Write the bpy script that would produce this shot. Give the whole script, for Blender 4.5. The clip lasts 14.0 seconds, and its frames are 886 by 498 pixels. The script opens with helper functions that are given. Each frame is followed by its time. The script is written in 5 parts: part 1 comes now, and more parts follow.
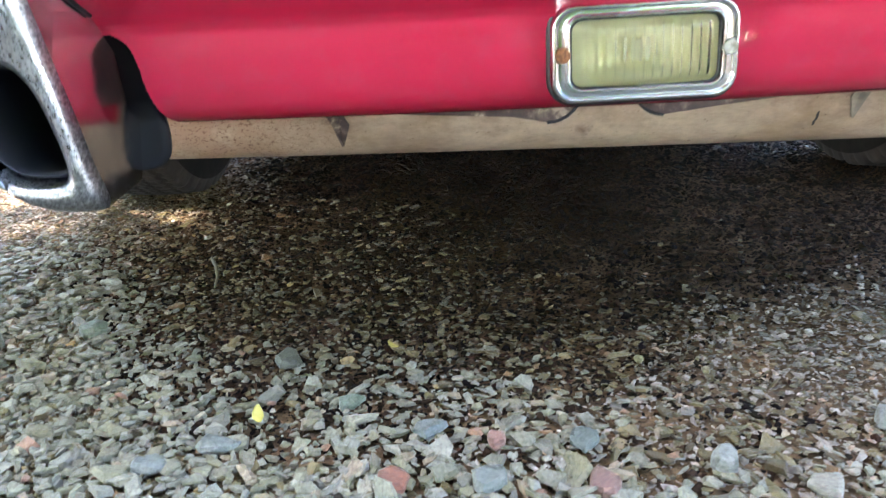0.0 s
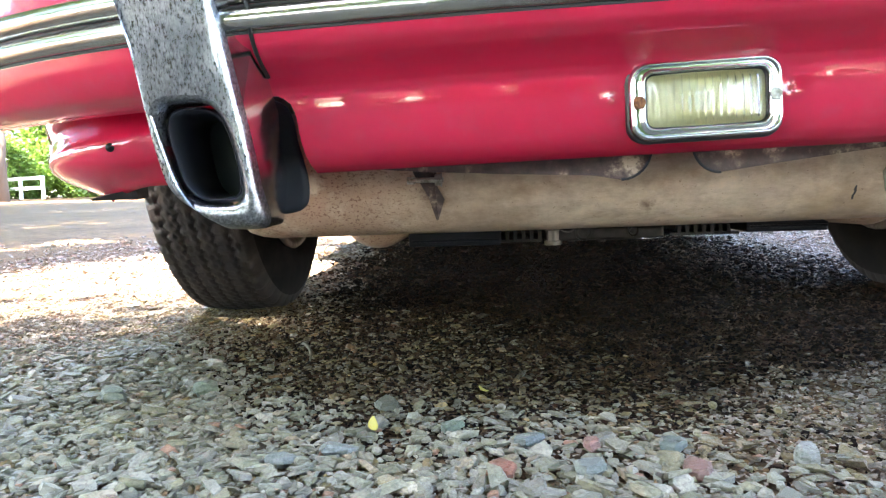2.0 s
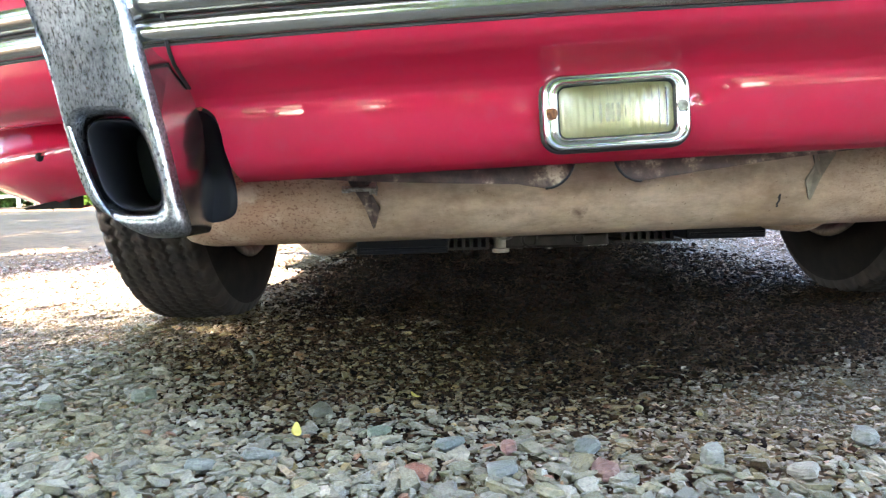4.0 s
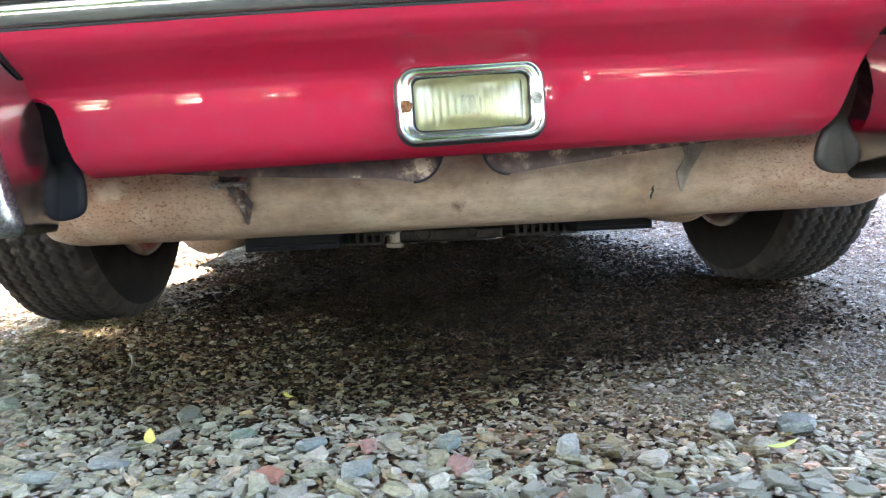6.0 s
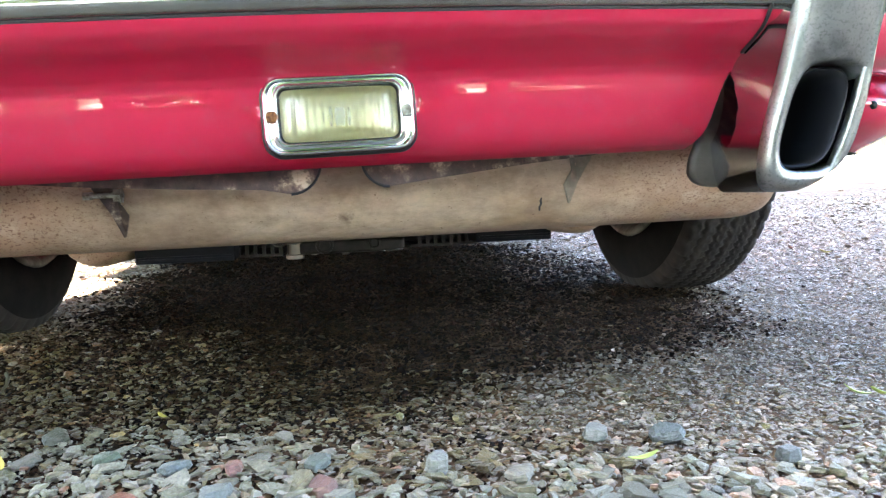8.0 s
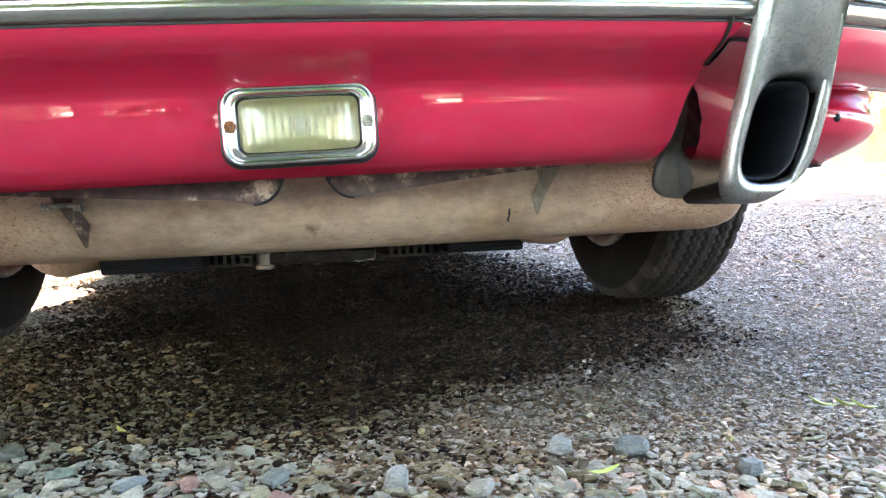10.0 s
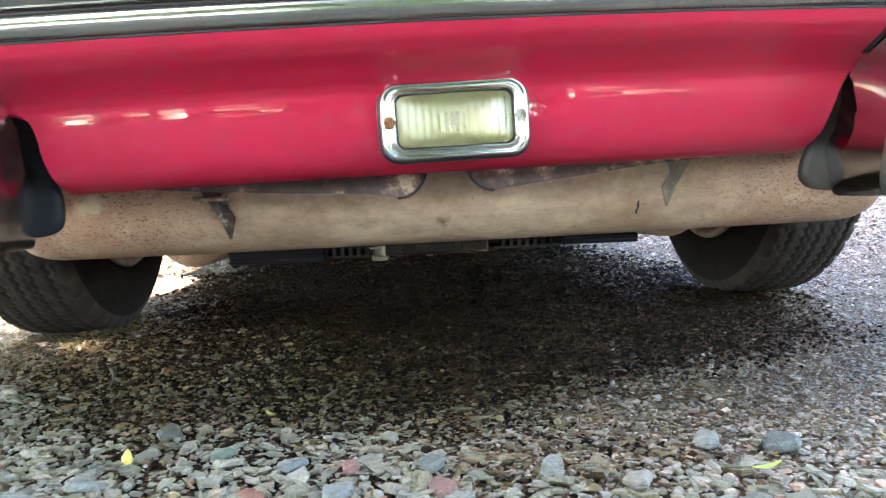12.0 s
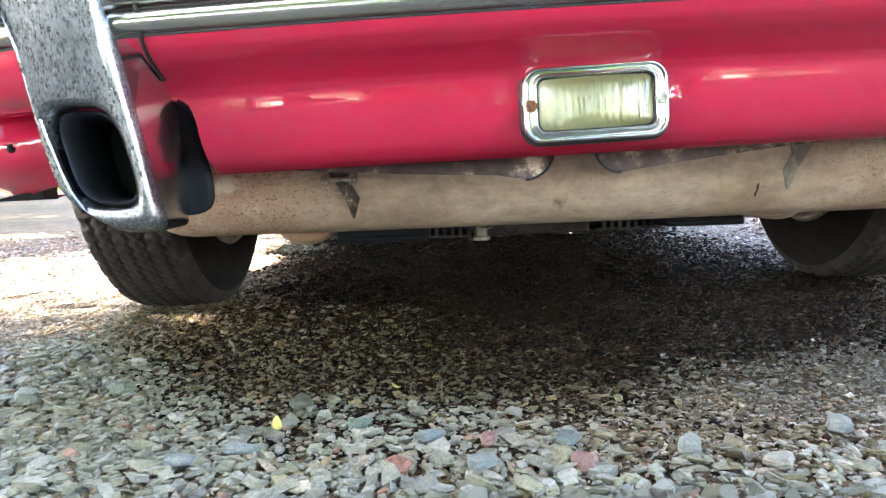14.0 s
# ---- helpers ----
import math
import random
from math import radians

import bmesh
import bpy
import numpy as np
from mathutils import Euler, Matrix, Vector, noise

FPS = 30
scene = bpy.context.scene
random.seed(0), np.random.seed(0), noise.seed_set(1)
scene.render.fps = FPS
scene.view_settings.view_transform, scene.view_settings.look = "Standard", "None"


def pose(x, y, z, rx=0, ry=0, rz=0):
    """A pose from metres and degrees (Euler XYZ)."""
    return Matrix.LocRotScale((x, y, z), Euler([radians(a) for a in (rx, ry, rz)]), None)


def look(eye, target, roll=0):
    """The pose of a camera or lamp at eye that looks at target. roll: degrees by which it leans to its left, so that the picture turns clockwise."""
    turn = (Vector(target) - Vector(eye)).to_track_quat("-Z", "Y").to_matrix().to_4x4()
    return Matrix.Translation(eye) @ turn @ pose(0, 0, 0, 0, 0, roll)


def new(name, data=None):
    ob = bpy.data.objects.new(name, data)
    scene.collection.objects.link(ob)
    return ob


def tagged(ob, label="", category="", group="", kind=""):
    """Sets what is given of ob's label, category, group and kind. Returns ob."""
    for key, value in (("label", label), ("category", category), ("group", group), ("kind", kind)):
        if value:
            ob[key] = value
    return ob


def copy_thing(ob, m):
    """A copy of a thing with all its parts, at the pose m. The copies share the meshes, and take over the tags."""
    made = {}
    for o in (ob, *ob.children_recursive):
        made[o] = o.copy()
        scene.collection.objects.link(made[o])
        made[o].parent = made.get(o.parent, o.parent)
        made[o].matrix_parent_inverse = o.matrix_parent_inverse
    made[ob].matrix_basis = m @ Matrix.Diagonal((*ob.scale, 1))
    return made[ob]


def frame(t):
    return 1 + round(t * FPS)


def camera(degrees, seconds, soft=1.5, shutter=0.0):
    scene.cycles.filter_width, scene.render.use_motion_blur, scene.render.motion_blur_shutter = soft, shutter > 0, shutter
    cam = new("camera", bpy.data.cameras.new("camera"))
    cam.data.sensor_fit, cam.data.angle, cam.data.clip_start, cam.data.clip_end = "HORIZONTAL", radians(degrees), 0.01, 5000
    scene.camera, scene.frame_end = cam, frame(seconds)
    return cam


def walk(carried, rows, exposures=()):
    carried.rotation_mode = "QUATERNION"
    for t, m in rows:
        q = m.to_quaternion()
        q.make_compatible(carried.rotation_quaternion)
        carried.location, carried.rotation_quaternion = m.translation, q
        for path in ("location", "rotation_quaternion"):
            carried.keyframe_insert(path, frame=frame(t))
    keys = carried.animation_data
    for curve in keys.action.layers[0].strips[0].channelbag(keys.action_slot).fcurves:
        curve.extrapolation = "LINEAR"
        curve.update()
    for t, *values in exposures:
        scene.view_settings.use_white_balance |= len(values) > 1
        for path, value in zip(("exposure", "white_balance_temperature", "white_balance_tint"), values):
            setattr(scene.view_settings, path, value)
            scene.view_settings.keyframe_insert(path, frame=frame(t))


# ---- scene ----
cam = camera(61.8, 14.0, soft=1.25, shutter=0.4)
# seconds, eye in metres, then degrees: turn to the left, tilt upwards, lean
ROWS = [
    (0, 0.0000, 0.0000, 0.2960, 0.43, -18.55, -1.35),
    (0.5, -0.0069, -0.0057, 0.2350, 2.52, -15.09, -1.27),
    (1, -0.0436, -0.0526, 0.2105, 3.67, -9.62, -1.02),
    (1.5, -0.0572, -0.0873, 0.2097, 3.26, -5.83, -1.12),
    (2, -0.0500, -0.1068, 0.2053, 2.82, -4.63, -1.66),
    (2.2, -0.0446, -0.1131, 0.2044, 2.89, -4.35, -1.84),
    (2.7, -0.0346, -0.1183, 0.2038, 2.60, -4.04, -1.93),
    (3.25, -0.0209, -0.1196, 0.2043, 2.22, -3.95, -1.86),
    (3.8, -0.0064, -0.1175, 0.2050, 1.64, -4.05, -1.78),
    (4.3, 0.0061, -0.1137, 0.2045, 0.83, -4.25, -1.87),
    (4.5, 0.0131, -0.1102, 0.2059, 0.27, -4.54, -2.16),
    (5, 0.0265, -0.1062, 0.2024, -0.90, -4.65, -2.23),
    (5.5, 0.0440, -0.1056, 0.2034, -2.23, -4.70, -2.26),
    (6, 0.0574, -0.1066, 0.2025, -3.58, -4.67, -2.27),
    (6.5, 0.0685, -0.1050, 0.2046, -4.91, -4.57, -2.27),
    (7, 0.0822, -0.1038, 0.2046, -6.21, -4.47, -2.25),
    (7.5, 0.0944, -0.1018, 0.2061, -7.43, -4.38, -2.22),
    (8, 0.1075, -0.1034, 0.2045, -8.52, -4.24, -2.09),
    (8.2, 0.1109, -0.1040, 0.2047, -8.95, -4.18, -2.05),
    (8.6, 0.1184, -0.1043, 0.2042, -9.60, -4.04, -1.97),
    (9, 0.1242, -0.1037, 0.2040, -10.03, -3.87, -1.93),
    (9.4, 0.1273, -0.1025, 0.2042, -10.20, -3.71, -1.90),
    (9.9, 0.1255, -0.1008, 0.2053, -9.96, -3.59, -1.91),
    (10.3, 0.1181, -0.1000, 0.2070, -9.36, -3.63, -1.94),
    (10.5, 0.1128, -0.1005, 0.2088, -8.94, -3.77, -1.93),
    (11, 0.0967, -0.0991, 0.2111, -7.69, -3.87, -2.03),
    (11.5, 0.0783, -0.0999, 0.2109, -6.14, -4.00, -2.09),
    (12, 0.0617, -0.1007, 0.2100, -4.51, -4.15, -2.13),
    (12.5, 0.0428, -0.1038, 0.2099, -2.92, -4.26, -2.15),
    (13, 0.0303, -0.1058, 0.2099, -1.50, -4.40, -2.17),
    (13.5, 0.0117, -0.1087, 0.2105, -0.45, -4.70, -2.09),
    (14, 0.0006, -0.1140, 0.2128, 0.09, -5.49, -1.85),
]
walk(cam, [(t, pose(x, y, z, 0, 0, turn) @ pose(0, 0, 0, 90 + tilt, 0, 0) @ pose(0, 0, 0, 0, 0, lean_)) for t, x, y, z, turn, tilt, lean_ in ROWS], [(0.0, 4.70, 6450, 15), (0.5, 4.94, 6500, 15), (1.0, 4.74, 6500, 15), (1.5, 4.55, 6500, 15), (5.0, 4.56, 6450, 14), (6.2, 4.70, 6400, 14), (7.5, 4.70, 6450, 14), (8.2, 4.71, 6450, 14), (10.5, 4.55, 6550, 14), (12.5, 4.69, 6500, 14), (14.0, 4.72, 6500, 14)])

# ---------------------------------------------------------------- light
SUN_FROM = Vector((-0.27, -0.54, 0.80)).normalized()
world = bpy.data.worlds.new("sky")
scene.world = world
world.use_nodes = True
wn = world.node_tree
sky = wn.nodes.new("ShaderNodeTexSky")
sky.sky_type = "NISHITA"
sky.sun_disc = False
sky.sun_elevation = math.asin(SUN_FROM.z)
sky.sun_rotation = math.atan2(SUN_FROM.x, SUN_FROM.y)
wn.links.new(sky.outputs[0], wn.nodes["Background"].inputs[0])
wn.nodes["Background"].inputs[1].default_value = 0.15
sun_data = bpy.data.lights.new("sun", "SUN")
sun_data.energy, sun_data.angle, sun_data.color = 4.2, radians(0.5), (1.0, 0.94, 0.84)
sun = new("sun", sun_data)
sun.matrix_world = look(SUN_FROM * 30, (0, 0, 0))


# ---------------------------------------------------------------- materials
def mat(name, color, rough=0.5, metal=0.0, **more):
    m = bpy.data.materials.new(name)
    m.use_nodes = True
    b = m.node_tree.nodes["Principled BSDF"]
    b.inputs["Base Color"].default_value = (*color, 1)
    b.inputs["Roughness"].default_value = rough
    b.inputs["Metallic"].default_value = metal
    for key, value in more.items():
        b.inputs[key.replace("_", " ")].default_value = value
    return m


def node(m, kind, **settings):
    n = m.node_tree.nodes.new(kind)
    for key, value in settings.items():
        n.inputs[key.replace("_", " ")].default_value = value
    return n


def link(m, a, b):
    m.node_tree.links.new(a, b)


def bsdf(m):
    return m.node_tree.nodes["Principled BSDF"]


def ramp(m, source, stops):
    r = m.node_tree.nodes.new("ShaderNodeValToRGB")
    e = r.color_ramp.elements
    while len(e) < len(stops):
        e.new(0.5)
    for el, (p, c) in zip(e, stops):
        el.position = p
        el.color = (*c, 1) if len(c) == 3 else (c[0], c[0], c[0], 1)
    link(m, source, r.inputs[0])
    return r.outputs[0]


def noise_out(m, scale, detail=4.0, rough=0.6, stretch=None):
    tc = m.node_tree.nodes.new("ShaderNodeTexCoord")
    n = node(m, "ShaderNodeTexNoise", Scale=scale, Detail=detail, Roughness=rough)
    if stretch:
        mp = m.node_tree.nodes.new("ShaderNodeMapping")
        mp.inputs["Scale"].default_value = stretch
        link(m, tc.outputs["Object"], mp.inputs[0])
        link(m, mp.outputs[0], n.inputs["Vector"])
    else:
        link(m, tc.outputs["Object"], n.inputs["Vector"])
    return n.outputs[0]


def mix(m, fac, a, b, blend="MIX"):
    n = m.node_tree.nodes.new("ShaderNodeMix")
    n.data_type, n.blend_type = "RGBA", blend
    for value, slot in ((fac, n.inputs[0]), (a, n.inputs[6]), (b, n.inputs[7])):
        if isinstance(value, (int, float)):
            slot.default_value = value
        elif isinstance(value, tuple):
            slot.default_value = (*value, 1)
        else:
            link(m, value, slot)
    return n.outputs[2]


def bump(m, height, strength, distance=0.001):
    n = node(m, "ShaderNodeBump", Strength=strength, Distance=distance)
    link(m, height, n.inputs["Height"])
    link(m, n.outputs[0], bsdf(m).inputs["Normal"])


# glossy red paint with slight orange peel and dust
red_paint = mat("red_paint", (0.72, 0.007, 0.048), 0.4, Coat_Weight=1.0, Coat_Roughness=0.015, Coat_IOR=1.62, Specular_IOR_Level=0.1)
dust = ramp(red_paint, noise_out(red_paint, 60, 6), [(0.50, (0.555, 0.012, 0.058)), (0.90, (0.50, 0.030, 0.078))])
link(red_paint, dust, bsdf(red_paint).inputs["Base Color"])
bump(red_paint, noise_out(red_paint, 130, 3, 0.6, (0.12, 1.0, 1.0)), 0.05, 0.0008)

bezel_chrome = mat("bezel_chrome", (0.52, 0.53, 0.55), 0.12, 1.0)
link(bezel_chrome, ramp(bezel_chrome, noise_out(bezel_chrome, 220, 4, 0.7), [(0.4, (0.09,)), (0.7, (0.24,))]), bsdf(bezel_chrome).inputs["Roughness"])
bump(bezel_chrome, noise_out(bezel_chrome, 160, 3), 0.05, 0.0006)
chrome = mat("chrome", (0.54, 0.55, 0.56), 0.11, 1.0)
bump(chrome, noise_out(chrome, 300, 2), 0.04, 0.0005)

pitted_chrome = mat("pitted_chrome", (0.6, 0.61, 0.63), 0.2, 1.0)
pits = noise_out(pitted_chrome, 520, 5, 0.65, (1.2, 1.0, 0.5))
worn = noise_out(pitted_chrome, 30, 4, 0.6)
flakes = mix(pitted_chrome, ramp(pitted_chrome, worn, [(0.35, (0.30,)), (0.60, (1.0,))]), (0.34, 0.35, 0.37), ramp(pitted_chrome, pits, [(0.36, (0.33, 0.34, 0.37)), (0.50, (0.41, 0.425, 0.455)), (0.60, (0.62, 0.64, 0.67))]))
link(pitted_chrome, flakes, bsdf(pitted_chrome).inputs["Base Color"])
link(pitted_chrome, ramp(pitted_chrome, pits, [(0.42, (0.26,)), (0.58, (0.40,))]), bsdf(pitted_chrome).inputs["Roughness"])
bump(pitted_chrome, pits, 0.10, 0.0008)
# pitted chrome for edge and foot, colour darkened to hold down bright reflections
dim_chrome = mat("dim_chrome", (0.26, 0.27, 0.285), 0.32, 1.0)
link(dim_chrome, ramp(dim_chrome, noise_out(dim_chrome, 420, 5, 0.7), [(0.38, (0.13, 0.135, 0.145)), (0.52, (0.27, 0.28, 0.295)), (0.66, (0.44, 0.455, 0.48))]), bsdf(dim_chrome).inputs["Base Color"])
bump(dim_chrome, noise_out(dim_chrome, 420, 4, 0.7), 0.12, 0.0008)
flank_chrome = mat("flank_chrome", (0.60, 0.60, 0.62), 0.05, 1.0)
link(flank_chrome, ramp(flank_chrome, noise_out(flank_chrome, 90, 5, 0.7), [(0.45, (0.17,)), (0.75, (0.28,))]), bsdf(flank_chrome).inputs["Roughness"])
bump(flank_chrome, noise_out(flank_chrome, 26, 2), 0.03, 0.002)

dull_flank = mat("dull_flank", (0.50, 0.50, 0.51), 0.12, 1.0)
link(dull_flank, ramp(dull_flank, noise_out(dull_flank, 60, 5, 0.7), [(0.30, (0.08,)), (0.80, (0.17,))]), bsdf(dull_flank).inputs["Roughness"])
bump(dull_flank, noise_out(dull_flank, 26, 2), 0.03, 0.002)
dull_chrome = mat("dull_chrome", (0.7, 0.71, 0.72), 0.3, 1.0)
film_of_dirt = noise_out(dull_chrome, 26, 6, 0.65)
dull = ramp(dull_chrome, film_of_dirt, [(0.36, (0.257, 0.270, 0.262)), (0.52, (0.330, 0.344, 0.344)), (0.7, (0.394, 0.409, 0.407))])
dull = mix(dull_chrome, ramp(dull_chrome, noise_out(dull_chrome, 420, 3, 0.6), [(0.54, (0.0,)), (0.60, (0.8,))]), dull, (0.22, 0.235, 0.235))
where = dull_chrome.node_tree.nodes.new("ShaderNodeTexCoord")
apart = dull_chrome.node_tree.nodes.new("ShaderNodeSeparateXYZ")
link(dull_chrome, where.outputs["Object"], apart.inputs[0])
for sx_, sz_, rad in ((0.352, 0.2975, 0.008), (0.366, 0.3035, 0.008), (0.342, 0.290, 0.006), (0.378, 0.298, 0.006)):
    level = dull_chrome.node_tree.nodes.new("ShaderNodeCombineXYZ")
    link(dull_chrome, apart.outputs[0], level.inputs[0])
    link(dull_chrome, apart.outputs[2], level.inputs[2])
    reach = dull_chrome.node_tree.nodes.new("ShaderNodeVectorMath")
    reach.operation = "DISTANCE"
    link(dull_chrome, level.outputs[0], reach.inputs[0])
    reach.inputs[1].default_value = (sx_, 0, sz_)
    uneven = node(dull_chrome, "ShaderNodeMath")
    uneven.operation = "MULTIPLY_ADD"
    link(dull_chrome, noise_out(dull_chrome, 150, 4, 0.7), uneven.inputs[0])
    uneven.inputs[1].default_value = 0.016
    link(dull_chrome, reach.outputs["Value"], uneven.inputs[2])
    dull = mix(dull_chrome, ramp(dull_chrome, uneven.outputs[0], [(rad * 1.2, (0.75,)), (rad * 2.4, (0.0,))]), dull, (0.16, 0.165, 0.17))
link(dull_chrome, dull, bsdf(dull_chrome).inputs["Base Color"])
link(dull_chrome, ramp(dull_chrome, film_of_dirt, [(0.4, (0.42,)), (0.65, (0.32,))]), bsdf(dull_chrome).inputs["Roughness"])
bump(dull_chrome, noise_out(dull_chrome, 380, 4, 0.7), 0.10, 0.0008)

trim_metal = mat("trim_metal", (0.56, 0.56, 0.53), 0.22, 1.0)
link(trim_metal, ramp(trim_metal, noise_out(trim_metal, 12, 5, 0.6, (0.3, 1.0, 1.0)), [(0.35, (0.38, 0.38, 0.36)), (0.65, (0.50, 0.50, 0.47))]), bsdf(trim_metal).inputs["Base Color"])
grey_seal = mat("grey_seal", (0.045, 0.046, 0.05), 0.5)
bump(grey_seal, noise_out(grey_seal, 300, 3), 0.2, 0.0008)
black_rubber = mat("black_rubber", (0.012, 0.012, 0.014), 0.45)
bump(black_rubber, noise_out(black_rubber, 400, 3), 0.2, 0.0008)
shield_black = mat("shield_black", (0.011, 0.012, 0.016), 0.5, Specular_IOR_Level=0.12)
bump(shield_black, noise_out(shield_black, 200, 3), 0.2, 0.001)
dusty_shield = mat("dusty_shield", (0.04, 0.036, 0.034), 0.6)
link(dusty_shield, ramp(dusty_shield, noise_out(dusty_shield, 40, 5, 0.6), [(0.4, (0.030, 0.028, 0.027)), (0.68, (0.085, 0.077, 0.068))]), bsdf(dusty_shield).inputs["Base Color"])
bump(dusty_shield, noise_out(dusty_shield, 200, 3), 0.2, 0.001)
soot = mat("soot", (0.014, 0.016, 0.023), 0.5)
black_paint = mat("black_paint", (0.006, 0.007, 0.011), 0.4, Specular_IOR_Level=0.12)
bump(black_paint, noise_out(black_paint, 90, 4), 0.2, 0.002)

# muffler: beige paint, dirt and rust specks towards the ends
beige = mat("beige_enamel", (0.36, 0.29, 0.21), 0.42)
big = noise_out(beige, 14, 6, 0.65)
speck = noise_out(beige, 170, 3, 0.7)
base = ramp(beige, big, [(0.34, (0.612, 0.482, 0.366)), (0.47, (0.510, 0.391, 0.292)), (0.56, (0.449, 0.333, 0.244)), (0.68, (0.347, 0.246, 0.180))])
base = mix(beige, 1.0, base, ramp(beige, noise_out(beige, 90, 8, 0.75, (0.5, 1.0, 1.0)), [(0.34, (0.74, 0.72, 0.70)), (0.55, (1.0, 1.0, 1.0)), (0.72, (1.16, 1.14, 1.10))]), "MULTIPLY")
place = beige.node_tree.nodes.new("ShaderNodeTexCoord")
split = beige.node_tree.nodes.new("ShaderNodeSeparateXYZ")
link(beige, place.outputs["Object"], split.inputs[0])
shift = node(beige, "ShaderNodeMath")
shift.operation = "ADD"
link(beige, split.outputs[0], shift.inputs[0])
shift.inputs[1].default_value = -0.035
away = beige.node_tree.nodes.new("ShaderNodeMath")
away.operation = "ABSOLUTE"
link(beige, shift.outputs[0], away.inputs[0])
ends = ramp(beige, away.outputs[0], [(0.20, (0.0,)), (0.36, (1.0,))])
mud = ramp(beige, noise_out(beige, 34, 6, 0.7), [(0.30, (0.0,)), (0.52, (0.95,))])
base = mix(beige, mix(beige, 1.0, ends, mud, "MULTIPLY"), base, (0.36, 0.225, 0.155))
rust_dots = mix(beige, 1.0, ramp(beige, noise_out(beige, 330, 4, 0.75, (0.9, 1.0, 1.3)), [(0.545, (0.0,)), (0.60, (1.0,))]), ramp(beige, away.outputs[0], [(0.20, (0.0,)), (0.33, (1.0,))]), "MULTIPLY")
ochre = ramp(beige, noise_out(beige, 17, 5, 0.65, (0.6, 1.0, 1.0)), [(0.54, (0.0,)), (0.68, (0.55,))])
base = mix(beige, ochre, base, (0.40, 0.27, 0.15))
base = mix(beige, rust_dots, base, (0.17, 0.080, 0.048))
base = mix(beige, ramp(beige, speck, [(0.655, (0.0,)), (0.70, (0.8,))]), base, (0.16, 0.09, 0.055))
# two rust stains with shapes of their own
for sx_, sz_, rad, rust in ((0.009, 0.183, 0.013, (0.11, 0.055, 0.035)), (-0.215, 0.205, 0.016, (0.11, 0.055, 0.035)), (-0.344, 0.210, 0.0150, (0.66, 0.58, 0.46)), (-0.333, 0.213, 0.0150, (0.66, 0.58, 0.46))):
    spot = beige.node_tree.nodes.new("ShaderNodeVectorMath")
    spot.operation = "DISTANCE"
    flatten = beige.node_tree.nodes.new("ShaderNodeCombineXYZ")
    link(beige, split.outputs[0], flatten.inputs[0])
    link(beige, split.outputs[2], flatten.inputs[2])
    link(beige, flatten.outputs[0], spot.inputs[0])
    spot.inputs[1].default_value = (sx_, 0, sz_)
    ragged = node(beige, "ShaderNodeMath")
    ragged.operation = "MULTIPLY_ADD"
    link(beige, noise_out(beige, 120, 4, 0.7), ragged.inputs[0])
    ragged.inputs[1].default_value = 0.022
    link(beige, spot.outputs["Value"], ragged.inputs[2])
    base = mix(beige, ramp(beige, ragged.outputs[0], [(rad * 0.9, (0.8,)), (rad * 1.5, (0.0,))]), base, rust)
link(beige, base, bsdf(beige).inputs["Base Color"])
bump(beige, noise_out(beige, 60, 6), 0.25, 0.002)

dirty_steel = mat("dirty_steel", (0.13, 0.10, 0.08), 0.6, 0.3)
link(dirty_steel, ramp(dirty_steel, noise_out(dirty_steel, 45, 6, 0.7), [(0.35, (0.045, 0.033, 0.035)), (0.53, (0.100, 0.070, 0.066)), (0.61, (0.235, 0.180, 0.145)), (0.66, (0.535, 0.444, 0.344))]), bsdf(dirty_steel).inputs["Base Color"])
bump(dirty_steel, noise_out(dirty_steel, 120, 5), 0.4, 0.002)
dusty_steel = mat("dusty_steel", (0.3, 0.26, 0.21), 0.65)
link(dusty_steel, ramp(dusty_steel, noise_out(dusty_steel, 60, 5, 0.65), [(0.40, (0.20, 0.18, 0.15)), (0.62, (0.32, 0.29, 0.235))]), bsdf(dusty_steel).inputs["Base Color"])
alloy = mat("oily_alloy", (0.16, 0.14, 0.11), 0.4, 0.6)
link(alloy, ramp(alloy, noise_out(alloy, 70, 5), [(0.35, (0.009, 0.008, 0.008)), (0.68, (0.036, 0.030, 0.027))]), bsdf(alloy).inputs["Base Color"])
bolt_steel = mat("bolt_steel", (0.17, 0.155, 0.135), 0.42, 0.8)
bolt_grey = mat("bolt_grey", (0.30, 0.29, 0.27), 0.45, 0.6)
link(bolt_grey, ramp(bolt_grey, noise_out(bolt_grey, 160, 5, 0.7), [(0.4, (0.22, 0.20, 0.17)), (0.62, (0.52, 0.51, 0.48))]), bsdf(bolt_grey).inputs["Base Color"])
rust_steel = mat("rusty_screw", (0.24, 0.09, 0.04), 0.7, 0.2)
link(rust_steel, ramp(rust_steel, noise_out(rust_steel, 500, 4, 0.7), [(0.4, (0.13, 0.05, 0.025)), (0.62, (0.36, 0.15, 0.06))]), bsdf(rust_steel).inputs["Base Color"])

